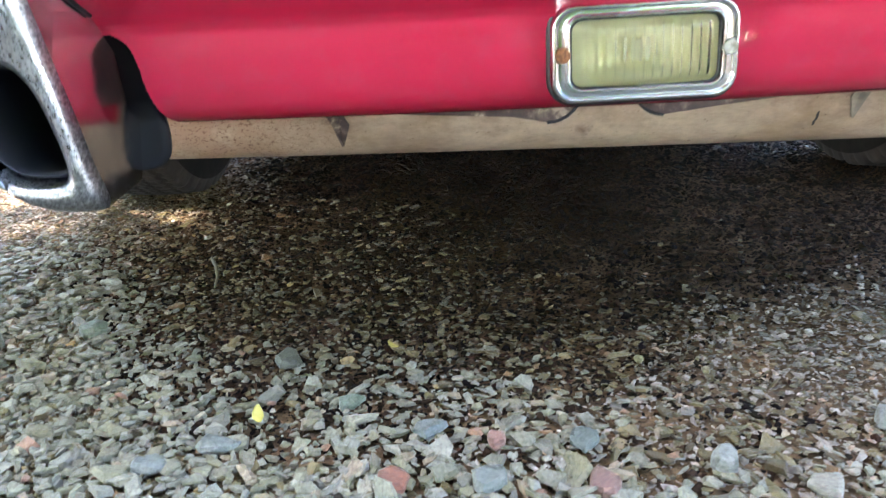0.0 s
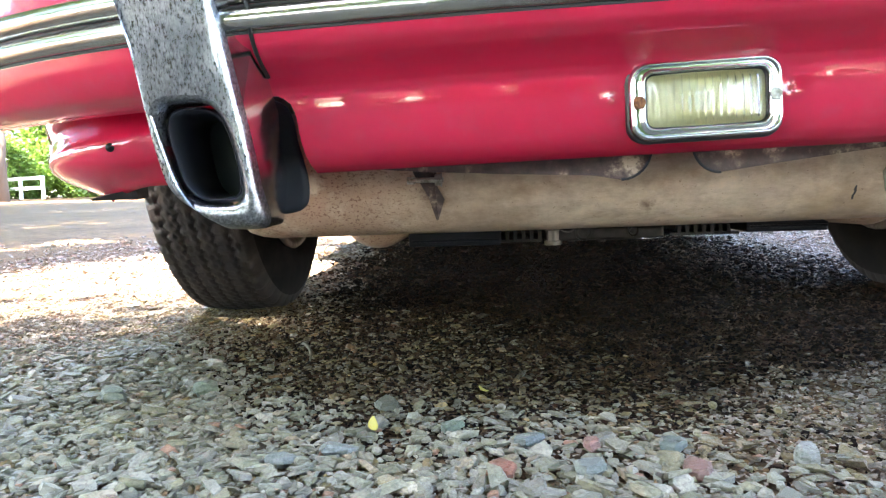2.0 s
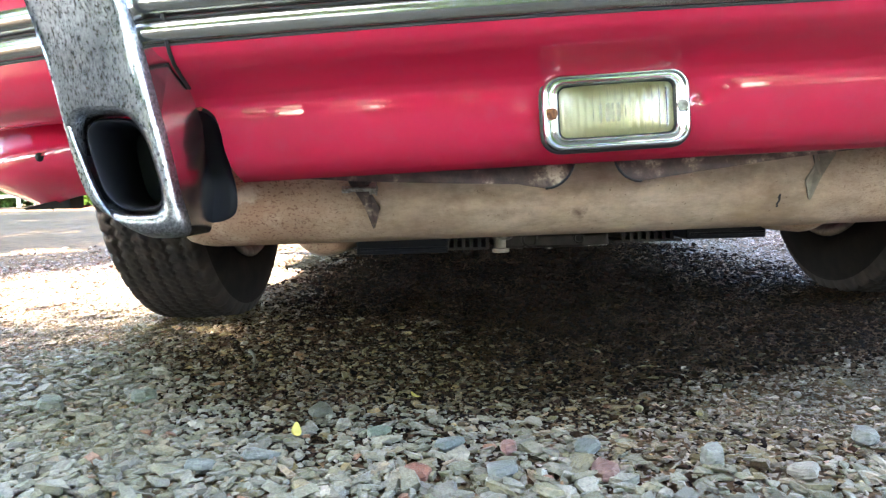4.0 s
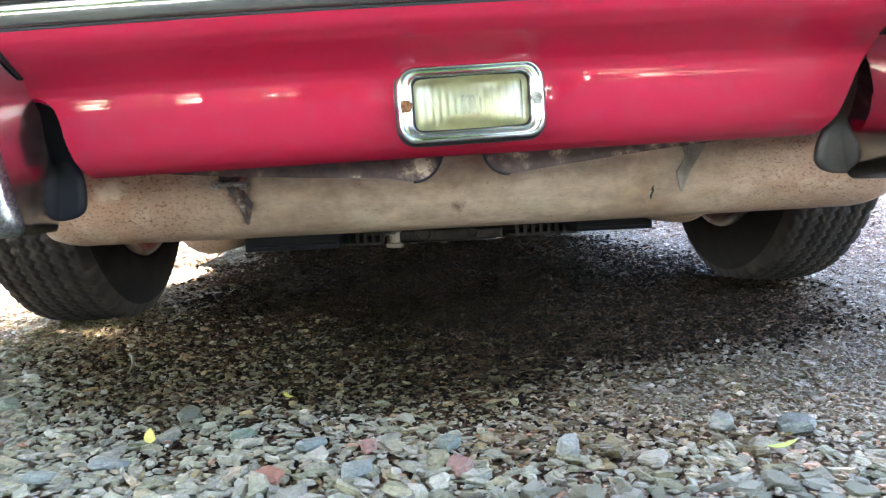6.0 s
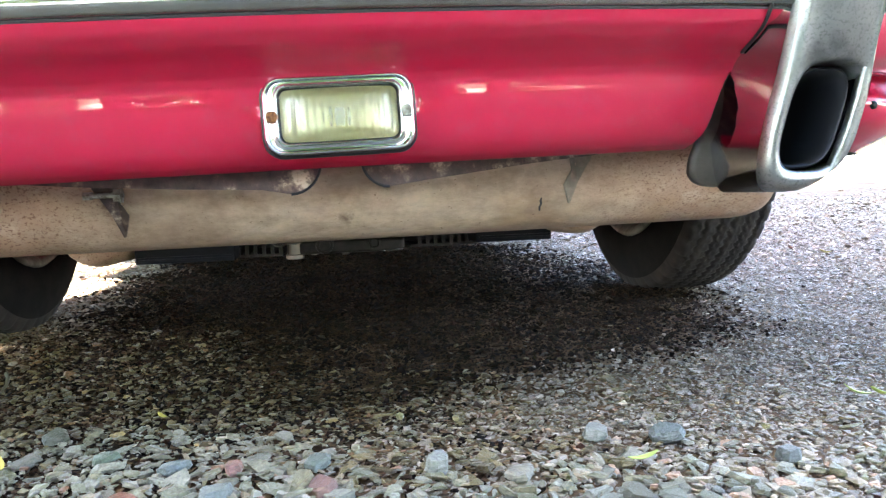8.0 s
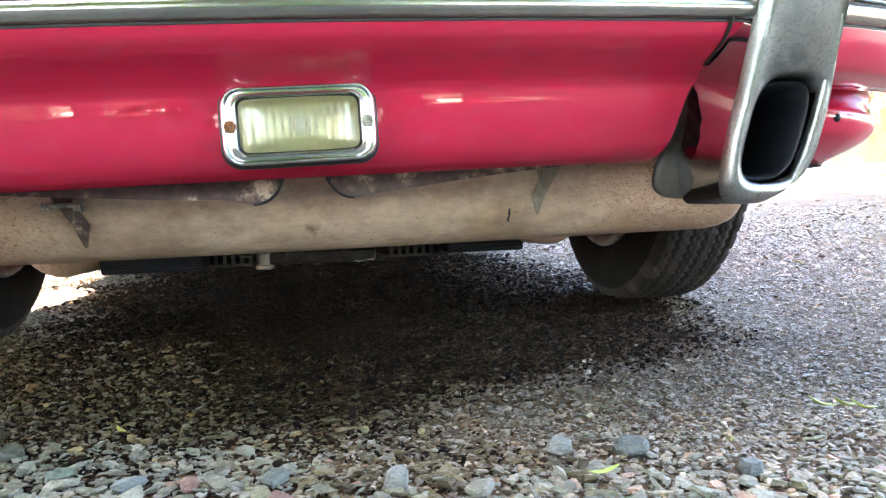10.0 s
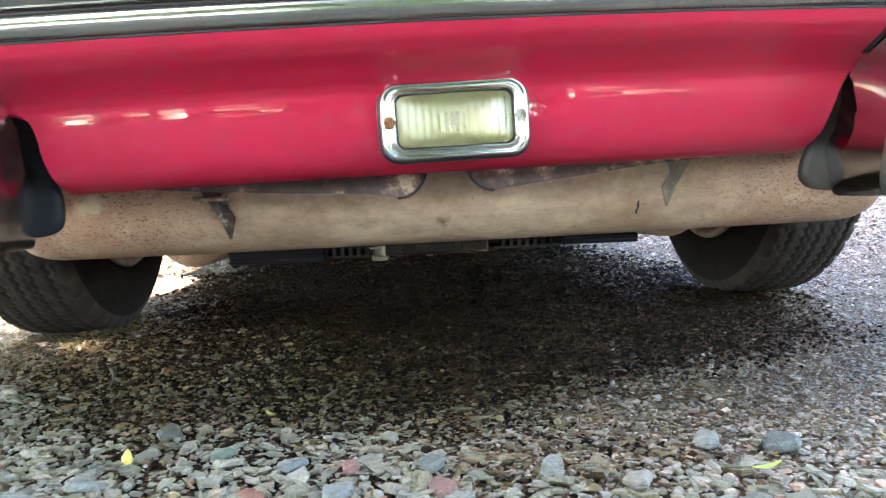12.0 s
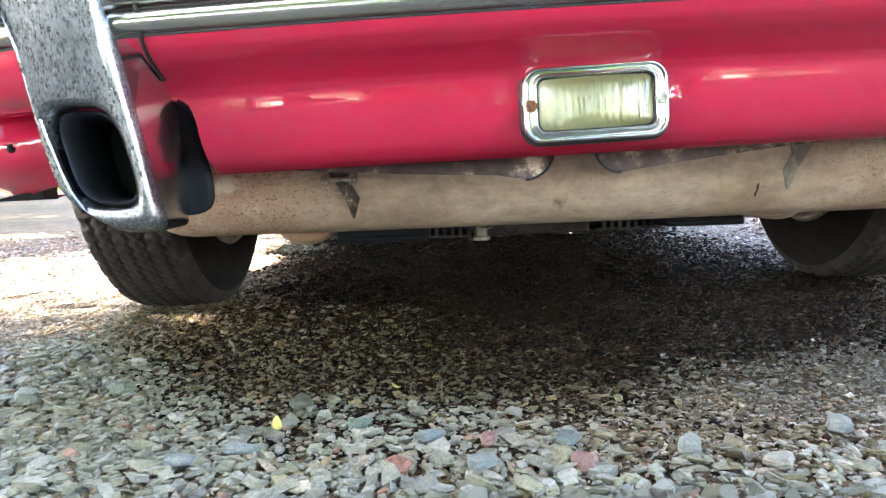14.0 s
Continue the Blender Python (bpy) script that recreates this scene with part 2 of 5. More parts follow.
rubber = mat("tyre_rubber", (0.02, 0.019, 0.018), 0.75)
link(rubber, ramp(rubber, noise_out(rubber, 30, 6, 0.65), [(0.35, (0.007, 0.006, 0.006)), (0.52, (0.018, 0.014, 0.012)), (0.70, (0.041, 0.029, 0.022))]), bsdf(rubber).inputs["Base Color"])
bump(rubber, noise_out(rubber, 250, 4), 0.3, 0.001)
sidewall = mat("sidewall_rubber", (0.012, 0.012, 0.013), 0.85, Specular_IOR_Level=0.15)
link(sidewall, ramp(sidewall, noise_out(sidewall, 24, 5, 0.6), [(0.4, (0.006, 0.006, 0.007)), (0.7, (0.016, 0.014, 0.013))]), bsdf(sidewall).inputs["Base Color"])
rim_paint = mat("rim_paint", (0.42, 0.41, 0.38), 0.4, 0.4)
link(rim_paint, ramp(rim_paint, noise_out(rim_paint, 26, 6, 0.7), [(0.38, (0.20, 0.16, 0.12)), (0.60, (0.50, 0.48, 0.44))]), bsdf(rim_paint).inputs["Base Color"])

lens_glass = mat("lens_glass", (0.97, 0.955, 0.82), 0.05, Transmission_Weight=1.0, IOR=1.47)
reflector = mat("lamp_reflector", (0.78, 0.765, 0.60), 0.45, 0.45)
bulb_glass = mat("bulb_glass", (0.9, 0.9, 0.9), 0.05, Transmission_Weight=0.8)

# stones: per-piece colour, slate greys with green, blue and a few reddish ones
def stone_material(name, stops, rough=0.46, shine=0.5):
    m = mat(name, (0.2, 0.2, 0.2), rough, Specular_IOR_Level=shine)
    g = m.node_tree.nodes.new("ShaderNodeNewGeometry")
    c = ramp(m, g.outputs["Random Per Island"], stops)
    patches = noise_out(m, 55, 5, 0.65, (1.0, 1.0, 1.6))
    grain = noise_out(m, 420, 5, 0.75, (1.0, 0.55, 1.5))
    c = mix(m, 1.0, c, ramp(m, patches, [(0.32, (0.60, 0.61, 0.55)), (0.68, (1.15, 1.13, 1.08))]), "MULTIPLY")
    c = mix(m, 1.0, c, ramp(m, grain, [(0.30, (0.50, 0.50, 0.49)), (0.52, (0.95, 0.95, 0.94)), (0.72, (1.28, 1.27, 1.24))]), "MULTIPLY")
    link(m, c, bsdf(m).inputs["Base Color"])
    layers = noise_out(m, 150, 4, 0.6, (1.0, 0.35, 2.2))
    relief_ = node(m, "ShaderNodeMath")
    relief_.operation = "MULTIPLY_ADD"
    link(m, layers, relief_.inputs[0])
    relief_.inputs[1].default_value = 1.6
    link(m, grain, relief_.inputs[2])
    bump(m, relief_.outputs[0], 0.75, 0.0026)
    gloss = ramp(m, patches, [(0.35, (rough * 0.75,)), (0.65, (rough * 1.2,))])
    link(m, gloss, bsdf(m).inputs["Roughness"])
    return m


slate_stops = [(0.0, (0.206, 0.187, 0.134)), (0.16, (0.233, 0.218, 0.152)), (0.30, (0.171, 0.153, 0.106)), (0.42, (0.259, 0.243, 0.192)),
               (0.54, (0.216, 0.193, 0.120)), (0.68, (0.183, 0.166, 0.131)), (0.78, (0.301, 0.277, 0.220)), (0.905, (0.292, 0.224, 0.148)), (0.966, (0.311, 0.164, 0.104)), (0.980, (0.402, 0.342, 0.252))]
slate = stone_material("slate_gravel", slate_stops)
# near-black grit carries the shade under the car in its colour
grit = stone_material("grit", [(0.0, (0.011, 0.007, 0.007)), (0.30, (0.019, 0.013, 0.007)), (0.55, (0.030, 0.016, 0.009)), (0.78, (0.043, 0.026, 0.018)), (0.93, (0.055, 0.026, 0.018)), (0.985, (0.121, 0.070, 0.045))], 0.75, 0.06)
# slate again, darkened to olive for shade and green light from the trees
grimy = stone_material("shaded_slate", [(0.0, (0.086, 0.060, 0.023)), (0.30, (0.124, 0.092, 0.032)), (0.55, (0.153, 0.111, 0.042)), (0.78, (0.189, 0.135, 0.055)), (0.93, (0.205, 0.109, 0.041)), (0.98, (0.340, 0.228, 0.089))], 0.42, 0.5)
pale_grit = stone_material("pale_grit", [(0.0, (0.233, 0.193, 0.164)), (0.30, (0.307, 0.257, 0.219)), (0.55, (0.371, 0.307, 0.260)), (0.78, (0.445, 0.372, 0.318)), (0.93, (0.488, 0.338, 0.251)), (0.98, (0.700, 0.579, 0.484))], 0.60, 0.22)
# pinkish-grey stones, made paler to put sun dapples into the colour
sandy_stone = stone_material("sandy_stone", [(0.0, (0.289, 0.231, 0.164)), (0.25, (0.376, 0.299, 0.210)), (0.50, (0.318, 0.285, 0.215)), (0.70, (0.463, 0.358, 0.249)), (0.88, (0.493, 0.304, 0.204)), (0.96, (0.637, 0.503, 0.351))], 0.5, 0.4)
for node_ramp in (slate, grit, grimy, pale_grit, sandy_stone):
    for n in node_ramp.node_tree.nodes:
        if n.type == "VALTORGB" and len(n.color_ramp.elements) > 4:
            n.color_ramp.interpolation = "CONSTANT"

earth = mat("compacted_gravel", (0.2, 0.19, 0.18), 0.75, Specular_IOR_Level=0.12)
fine = noise_out(earth, 160, 8, 0.75)
wide = noise_out(earth, 1.7, 6, 0.65)
coarse_mottle = noise_out(earth, 26, 6, 0.75)
ec = ramp(earth, fine, [(0.38, (0.058, 0.038, 0.020)), (0.5, (0.140, 0.093, 0.052)), (0.61, (0.234, 0.156, 0.087))])
ec = mix(earth, 1.0, ec, ramp(earth, wide, [(0.36, (0.62, 0.60, 0.58)), (0.64, (1.0, 0.98, 0.95))]), "MULTIPLY")
ec = mix(earth, ramp(earth, noise_out(earth, 6, 7, 0.75), [(0.46, (0.0,)), (0.66, (0.75,))]), ec, (0.17, 0.115, 0.075))
ec = mix(earth, 1.0, ec, ramp(earth, coarse_mottle, [(0.36, (0.50, 0.46, 0.42)), (0.50, (0.95, 0.90, 0.84)), (0.64, (1.42, 1.34, 1.22))]), "MULTIPLY")
link(earth, ec, bsdf(earth).inputs["Base Color"])
bump(earth, fine, 0.45, 0.004)

sandy_track = mat("sandy_track", (0.5, 0.42, 0.28), 0.85)
link(sandy_track, ramp(sandy_track, noise_out(sandy_track, 1.1, 7, 0.7), [(0.34, (0.30, 0.24, 0.15)), (0.50, (0.50, 0.41, 0.26)), (0.66, (0.60, 0.50, 0.33))]), bsdf(sandy_track).inputs["Base Color"])
bump(sandy_track, noise_out(sandy_track, 40, 6), 0.4, 0.01)

leaf_green = mat("leaf_green", (0.07, 0.13, 0.025), 0.5, Transmission_Weight=0.0)
g = leaf_green.node_tree.nodes.new("ShaderNodeNewGeometry")
link(leaf_green, ramp(leaf_green, g.outputs["Random Per Island"], [(0.0, (0.035, 0.08, 0.015)), (0.6, (0.08, 0.15, 0.03)), (1.0, (0.14, 0.20, 0.04))]), bsdf(leaf_green).inputs["Base Color"])
thin = leaf_green.node_tree.nodes.new("ShaderNodeBsdfTranslucent")
thin.inputs[0].default_value = (0.22, 0.34, 0.05, 1)
both = leaf_green.node_tree.nodes.new("ShaderNodeMixShader")
both.inputs[0].default_value = 0.45
link(leaf_green, bsdf(leaf_green).outputs[0], both.inputs[1])
link(leaf_green, thin.outputs[0], both.inputs[2])
link(leaf_green, both.outputs[0], leaf_green.node_tree.nodes["Material Output"].inputs[0])
bark = mat("bark", (0.12, 0.09, 0.07), 0.85)
bump(bark, noise_out(bark, 14, 6, 0.6, (1, 1, 0.25)), 0.8, 0.02)
tan_stucco = mat("tan_stucco", (0.32, 0.22, 0.10), 0.85)
link(tan_stucco, ramp(tan_stucco, noise_out(tan_stucco, 3, 6, 0.6), [(0.35, (0.25, 0.165, 0.075)), (0.65, (0.36, 0.26, 0.13))]), bsdf(tan_stucco).inputs["Base Color"])
bump(tan_stucco, noise_out(tan_stucco, 60, 4), 0.4, 0.01)
pale_concrete = mat("pale_concrete", (0.5, 0.48, 0.44), 0.8)
link(pale_concrete, ramp(pale_concrete, noise_out(pale_concrete, 5, 6, 0.6), [(0.35, (0.42, 0.40, 0.36)), (0.65, (0.56, 0.54, 0.50))]), bsdf(pale_concrete).inputs["Base Color"])
white_paint = mat("white_paint", (0.8, 0.8, 0.78), 0.5)
yellow_leaf_mat = mat("yellow_leaf", (0.36, 0.30, 0.06), 0.5)
green_blade_mat = mat("green_blade", (0.30, 0.34, 0.07), 0.5)
twig_mat = mat("dry_twig", (0.085, 0.075, 0.045), 0.8)


# ---------------------------------------------------------------- mesh helpers
def part(name, bm, material, parent=None, label="", smooth=False):
    me = bpy.data.meshes.new(name)
    bm.normal_update()
    bm.to_mesh(me)
    bm.free()
    me.materials.append(material)
    if smooth:
        me.polygons.foreach_set("use_smooth", [True] * len(me.polygons))
    ob = new(name, me)
    if parent:
        ob.parent = parent
    if label:
        ob["label"] = label
    return ob


def empty(name, x=0, y=0, z=0):
    ob = new(name)
    ob.location = (x, y, z)
    ob.empty_display_size = 0.1
    return ob


def sheet(bm, rows, closed=False):
    """Quads between rows of points; closed joins the ends of every row."""
    vs = [[bm.verts.new(p) for p in r] for r in rows]
    for a, b in zip(vs, vs[1:]):
        n = len(a)
        for i in range(n if closed else n - 1):
            j = (i + 1) % n
            bm.faces.new((a[i], a[j], b[j], b[i]))
    return vs


def cap(bm, loop):
    bm.faces.new(loop)


def box(bm, x0, x1, y0, y1, z0, z1, bevel=0.0):
    r = bmesh.ops.create_cube(bm, size=1.0, matrix=Matrix.Translation(((x0 + x1) / 2, (y0 + y1) / 2, (z0 + z1) / 2)) @ Matrix.Diagonal((x1 - x0, y1 - y0, z1 - z0, 1)))
    if bevel:
        es = {e for v in r["verts"] for e in v.link_edges}
        bmesh.ops.bevel(bm, geom=list(es), offset=bevel, segments=2, profile=0.6, affect="EDGES")


def tube(bm, centre_line, radius, n=16, caps=True):
    """A round bar along points."""
    rows = []
    pts = [Vector(p) for p in centre_line]
    for i, p in enumerate(pts):
        d = (pts[min(i + 1, len(pts) - 1)] - pts[max(i - 1, 0)]).normalized()
        q = d.to_track_quat("Z", "Y")
        r = radius[i] if isinstance(radius, (list, tuple)) else radius
        rows.append([p + q @ Vector((r * math.cos(2 * math.pi * k / n), r * math.sin(2 * math.pi * k / n), 0)) for k in range(n)])
    vs = sheet(bm, rows, True)
    if caps:
        cap(bm, vs[0][::-1])
        cap(bm, vs[-1])


def smoothstep(a, b, x):
    t = min(1.0, max(0.0, (x - a) / (b - a)))
    return t * t * (3 - 2 * t)


def along(points, n):
    """n points on a smooth curve through the given (a, b) pairs."""
    p = np.array(points, float)
    s = np.concatenate([[0], np.cumsum(np.hypot(*np.diff(p, axis=0).T))])
    out = []
    m = np.gradient(p, s, axis=0)
    for u in np.linspace(0, s[-1], n):
        i = min(max(np.searchsorted(s, u) - 1, 0), len(p) - 2)
        h = s[i + 1] - s[i]
        t = (u - s[i]) / h
        out.append((2 * t**3 - 3 * t**2 + 1) * p[i] + (t**3 - 2 * t**2 + t) * h * m[i] + (-2 * t**3 + 3 * t**2) * p[i + 1] + (t**3 - t**2) * h * m[i + 1])
    return out


# ---------------------------------------------------------------- ground
def relief(x, y):
    """Height of the gravel bed."""
    near = 0.006 * math.exp(-((y - 0.42) / 0.13) ** 2) - 0.007 * math.exp(-((y - 0.72) / 0.22) ** 2) * (1 if x > -0.5 else 0.6)
    rough = 0.006 * noise.noise((x * 3.1, y * 3.1, 0)) + 0.003 * noise.noise((x * 11, y * 11, 4))
    fade = 1 - smoothstep(1.2, 3.0, math.hypot(x, y - 0.6))
    return (near + rough) * fade


def terrain(x, y):
    """The drive rises gently away from the car, more on its right."""
    r = math.hypot(x, y)
    if r < 2.0 or y < 0:
        return 0.0
    slope = 0.009 + 0.019 * smoothstep(-0.2, 0.5, x / r)
    return slope * (r - 2.0) * smoothstep(0, 0.25, y / r) * (1 - 0.8 * smoothstep(40, 200, r))


bm = bmesh.new()
axis_x = sorted(set([round(v, 3) for v in np.arange(-1.6, 1.9, 0.035)] + [s * v for v in (2.3, 2.7, 3.2, 4, 5, 6, 7.5, 9, 11, 14, 18, 25, 40, 60, 100, 150, 400) for s in (-1, 1)]))
axis_y = sorted(set([round(v, 3) for v in np.arange(-0.6, 2.6, 0.035)] + [3, 3.5, 4, 5, 6, 7.5, 9, 11, 14, 18, 25, 40, 60, 100, 150, 400, -1, -2, -4, -7, -12, -25, -60, -150, -400]))
sheet(bm, [[(x, y, relief(x, y) + terrain(x, y) - 0.006) for x in axis_x] for y in axis_y])
ground = part("ground", bm, earth, smooth=True)
tagged(ground, "compacted grey gravel driveway with sun patches", "ground", kind="structure")

# strip out of view, added for the golden line it mirrors in the bumper
bm = bmesh.new()
sheet(bm, [[(x, y + 0.35 * math.sin(x * 0.3) + 0.05 * math.sin(x * 2.1), 0.004 if -16 < y < -8 else -0.02) for x in np.arange(-60, 61, 1.5)] for y in (-16.2, -16, -12, -8, -7.8)])
road = part("road", bm, sandy_track, smooth=True)
tagged(road, "pale sandy track in full sun behind the drive", "road", kind="structure")


def stones_object(name, places, material, label, templates):
    """Joined stones: places hold x, y, z, size, seed."""
    rng = np.random.default_rng(5)
    verts, faces, base = [], [], 0
    for x, y, z, s, flat in places:
        tv, tf = templates[rng.integers(len(templates))]
        e = Euler((rng.normal(0, 0.18), rng.normal(0, 0.18), rng.uniform(0, 6.28))).to_matrix()
        m = np.array(e)
        v = tv * np.array([s, s * rng.uniform(0.42, 0.92), s * flat])
        verts.append(v @ m.T + np.array([x, y, z]))
        faces.append(tf + base)
        base += len(tv)
    me = bpy.data.meshes.new(name)
    V, F = np.concatenate(verts), np.concatenate(faces)
    me.from_pydata(V.tolist(), [], F.tolist())
    me.materials.append(material)
    ob = new(name, me)
    return tagged(ob, label, "gravel", kind="stuff")


def templates(kind, count):
    """Chips: a large one is a split slab with an angular outline and a flat, slightly tilted top."""
    out = []
    rng = np.random.default_rng(11 + count)
    for _ in range(count):
        b = bmesh.new()
        pts = []
        if kind == "large":
            n = int(rng.integers(5, 9))
            turns = np.sort(rng.uniform(0, 2 * math.pi, n) * 0.45 + np.arange(n) * 2 * math.pi / n * 0.9)
            reach = rng.uniform(0.26, 0.58, n)
            top_in, shift_x, shift_y = rng.uniform(0.62, 0.97), rng.normal(0, 0.05), rng.normal(0, 0.05)
            tilt_x, tilt_y = rng.normal(0, 0.22, 2)
            for t, r in zip(turns, reach):
                x, y = r * math.cos(t), r * math.sin(t)
                pts.append((x, y, rng.uniform(-0.32, 0.02)))
                tx, ty = x * top_in * rng.uniform(0.86, 1.06) + shift_x, y * top_in * rng.uniform(0.86, 1.06) + shift_y
                pts.append((tx, ty, 0.42 + tilt_x * tx + tilt_y * ty + rng.normal(0, 0.02)))
            pts += [(rng.normal(0, 0.15), rng.normal(0, 0.15), -0.5) for _ in range(2)]
        else:
            for k in range(7):
                v = rng.normal(0, 1, 3)
                v = v / (np.abs(v) ** 2.2).sum() ** (1 / 2.2)
                pts.append(tuple(0.5 * v * rng.uniform(0.78, 1.06)))
        vs = [b.verts.new(p) for p in pts]
        bmesh.ops.convex_hull(b, input=vs)
        bmesh.ops.delete(b, geom=[v for v in b.verts if not v.link_faces], context="VERTS")
        bmesh.ops.triangulate(b, faces=b.faces[:])
        b.verts.index_update()
        out.append((np.array([v.co[:] for v in b.verts]), np.array([[v.index for v in f.verts] for f in b.faces])))
        b.free()
    return out


large_t, small_t = templates("large", 64), templates("small", 16)


def bed_edge(x):
    """How far from the verge the loose chippings reach, at x."""
    return 0.435 + 0.11 * (1 - smoothstep(-0.12, 0.28, x)) + 0.40 * (1 - smoothstep(-0.50, -0.14, x))


rng = np.random.default_rng(3)
# trodden and fill hold shade-darkened stones, dry and sandy the paler ones
coarse, trodden, fill, dry, sandy = [], [], [], [], []
y = 0.16
while y < 1.35:
    x = -1.25
    while x < 1.45:
        s = 0.0080 + 0.0012 * noise.noise((x * 7.0, y * 7.0, 9.0)) + 0.0024 * (1 - smoothstep(0.38, 0.54, y)) + 0.0012 * (1 - smoothstep(-0.5, -0.2, x)) * (1 - smoothstep(0.7, 1.1, y))
        px, py = x + rng.uniform(-0.5, 0.5) * s, y + rng.uniform(-0.4, 0.4) * 0.007
        ragged = py + 0.10 * noise.noise((px * 6.0, py * 6.0, 3.0)) + 0.05 * noise.noise((px * 21.0, py * 21.0, 5.0))
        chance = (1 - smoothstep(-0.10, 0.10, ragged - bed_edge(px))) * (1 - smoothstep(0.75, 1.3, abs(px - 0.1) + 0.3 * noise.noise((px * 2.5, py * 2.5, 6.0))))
        reach_back = 0.72 - 0.34 * smoothstep(-0.10, 0.35, px)
        if rng.random() < max(0.94 * chance, 0.62 * (1 - smoothstep(0.02, reach_back, ragged - bed_edge(px))), 0.02 if py < 1.0 else 0.004):
            size = min(max(s * (0.78 + 0.30 * chance) * rng.lognormal(0.03, 0.46), 0.0045), 0.034)
            # towards the right the bed is pressed flat
            pressed = smoothstep(-0.14, 0.10, px) * smoothstep(0.37, 0.44, py)
            flush = (px, py, relief(px, py) + size * (0.08 * chance - 0.03 - 0.07 * pressed), size, rng.uniform(0.16, 0.40) * (1 - 0.45 * pressed))
            # past the edge of the loose bed the stones are trodden in, and darkened for shade
            # pale: where the sun-dappled colour is laid, right verge and left edge
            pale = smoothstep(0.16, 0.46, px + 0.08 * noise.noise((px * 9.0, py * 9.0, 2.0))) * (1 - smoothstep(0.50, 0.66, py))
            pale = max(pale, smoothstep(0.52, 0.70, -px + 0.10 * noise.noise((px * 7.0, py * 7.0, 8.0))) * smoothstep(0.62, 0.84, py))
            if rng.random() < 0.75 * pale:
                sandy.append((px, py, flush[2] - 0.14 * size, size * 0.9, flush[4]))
            else:
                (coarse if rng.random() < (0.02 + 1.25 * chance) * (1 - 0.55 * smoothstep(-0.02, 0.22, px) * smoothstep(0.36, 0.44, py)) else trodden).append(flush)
        x += s * 0.79
    y += 0.0069
y = -1.8
while y < 0.16:
    s = 0.0125 - 0.012 * min(0.0, y)
    for x in np.arange(-2.6, 2.0, s * 0.9):
        px, py = x + rng.uniform(-0.5, 0.5) * s, y + rng.uniform(-0.4, 0.4) * s
        spread_ = math.hypot((px + 0.3) / 2.2, min(0.0, py) / 1.7) + 0.25 * noise.noise((px * 2.5, py * 2.5, 6.0))
        half_bed = 0.95 + 1.1 * smoothstep(-0.1, 1.2, -py)
        if rng.random() < max(smoothstep(0.50, 1.0, spread_), smoothstep(half_bed - 0.35, half_bed + 0.25, abs(px - 0.1) + 0.4 * noise.noise((px * 2.5, py * 2.5, 6.0)))):
            continue
        coarse.append((px, py, relief(px, py), s * rng.lognormal(0.1, 0.3), rng.uniform(0.25, 0.45)))
    y += s * 0.85
y = 0.25
while y < 5.6:
    step = 0.0053 + 0.0050 * max(0.0, y - 0.95)
    half = 0.30 + 0.64 * y
    x = -half
    while x < 0.42 + 0.90 * y:
        px, py = x + rng.uniform(-0.6, 0.6) * step, y + rng.uniform(-0.6, 0.6) * step
        x += step
        # the loose grit thins out towards its borders
        border = min((0.42 + 0.90 * y - px) / (0.12 + 0.20 * y), (px + half) / (0.10 + 0.14 * y), (5.6 - y) / 1.4)
        if rng.random() > smoothstep(0.0, 1.0, border + 0.5 * noise.noise((px * 1.6, py * 1.6, 12.0))):
            continue
        buried = py < bed_edge(px) - 0.12
        size = step * min(rng.lognormal(0.14, 0.55), 3.2)
        item = (px, py, relief(px, py) + terrain(px, py) + size * rng.uniform(-0.14, 0.10) - 0.002, size, rng.uniform(0.24, 0.52))
        if buried:
            # small chips fill the gaps of the loose bed, most in the shade-darkened colour
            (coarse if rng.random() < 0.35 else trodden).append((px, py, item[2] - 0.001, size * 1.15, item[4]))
            continue
        # grit darkened for the car's shade fills the middle, pale grit the lanes outside
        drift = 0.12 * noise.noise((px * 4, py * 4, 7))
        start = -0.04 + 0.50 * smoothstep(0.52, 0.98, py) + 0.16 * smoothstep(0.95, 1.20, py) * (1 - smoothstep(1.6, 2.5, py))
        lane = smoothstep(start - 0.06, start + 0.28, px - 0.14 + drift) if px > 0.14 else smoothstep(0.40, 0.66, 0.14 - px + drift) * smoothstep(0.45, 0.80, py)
        # pale crumbs also lie along the verge
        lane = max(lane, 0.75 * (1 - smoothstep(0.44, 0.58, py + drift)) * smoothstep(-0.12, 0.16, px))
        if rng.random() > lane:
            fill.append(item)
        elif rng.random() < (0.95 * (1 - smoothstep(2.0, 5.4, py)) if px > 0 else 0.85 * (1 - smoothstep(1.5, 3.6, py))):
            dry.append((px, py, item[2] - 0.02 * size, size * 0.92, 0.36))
    y += step
# the larger loose chippings of the bed's near stretch are pieces of their own
single = [c for c in coarse if c[3] > 0.0145 and 0.30 < c[1] < 0.58 and -0.55 < c[0] < 0.62][:290]
kept_apart = set(single)
coarse = [c for c in coarse if c not in kept_apart]
stones_object("gravel", coarse, slate, "loose angular grey-green slate chippings", large_t)
stones_object("trodden_gravel", trodden, grimy, "olive slate chippings trodden into the drive, darkened for shade", large_t)
stones_object("grit", fill, grit, "fine dark crushed stone, deepened for shade under the car", small_t)
stones_object("sandy_gravel", sandy, sandy_stone, "pinkish-grey chippings bedded in the drive, paled for sun dapples", large_t)
stones_object("pale_grit", dry, pale_grit, "fine pale crushed stone on the drive", small_t)


# ---------------------------------------------------------------- car
XC = 0.115          # middle of the rear bumper
car = empty("car", XC, 1.4, 0)
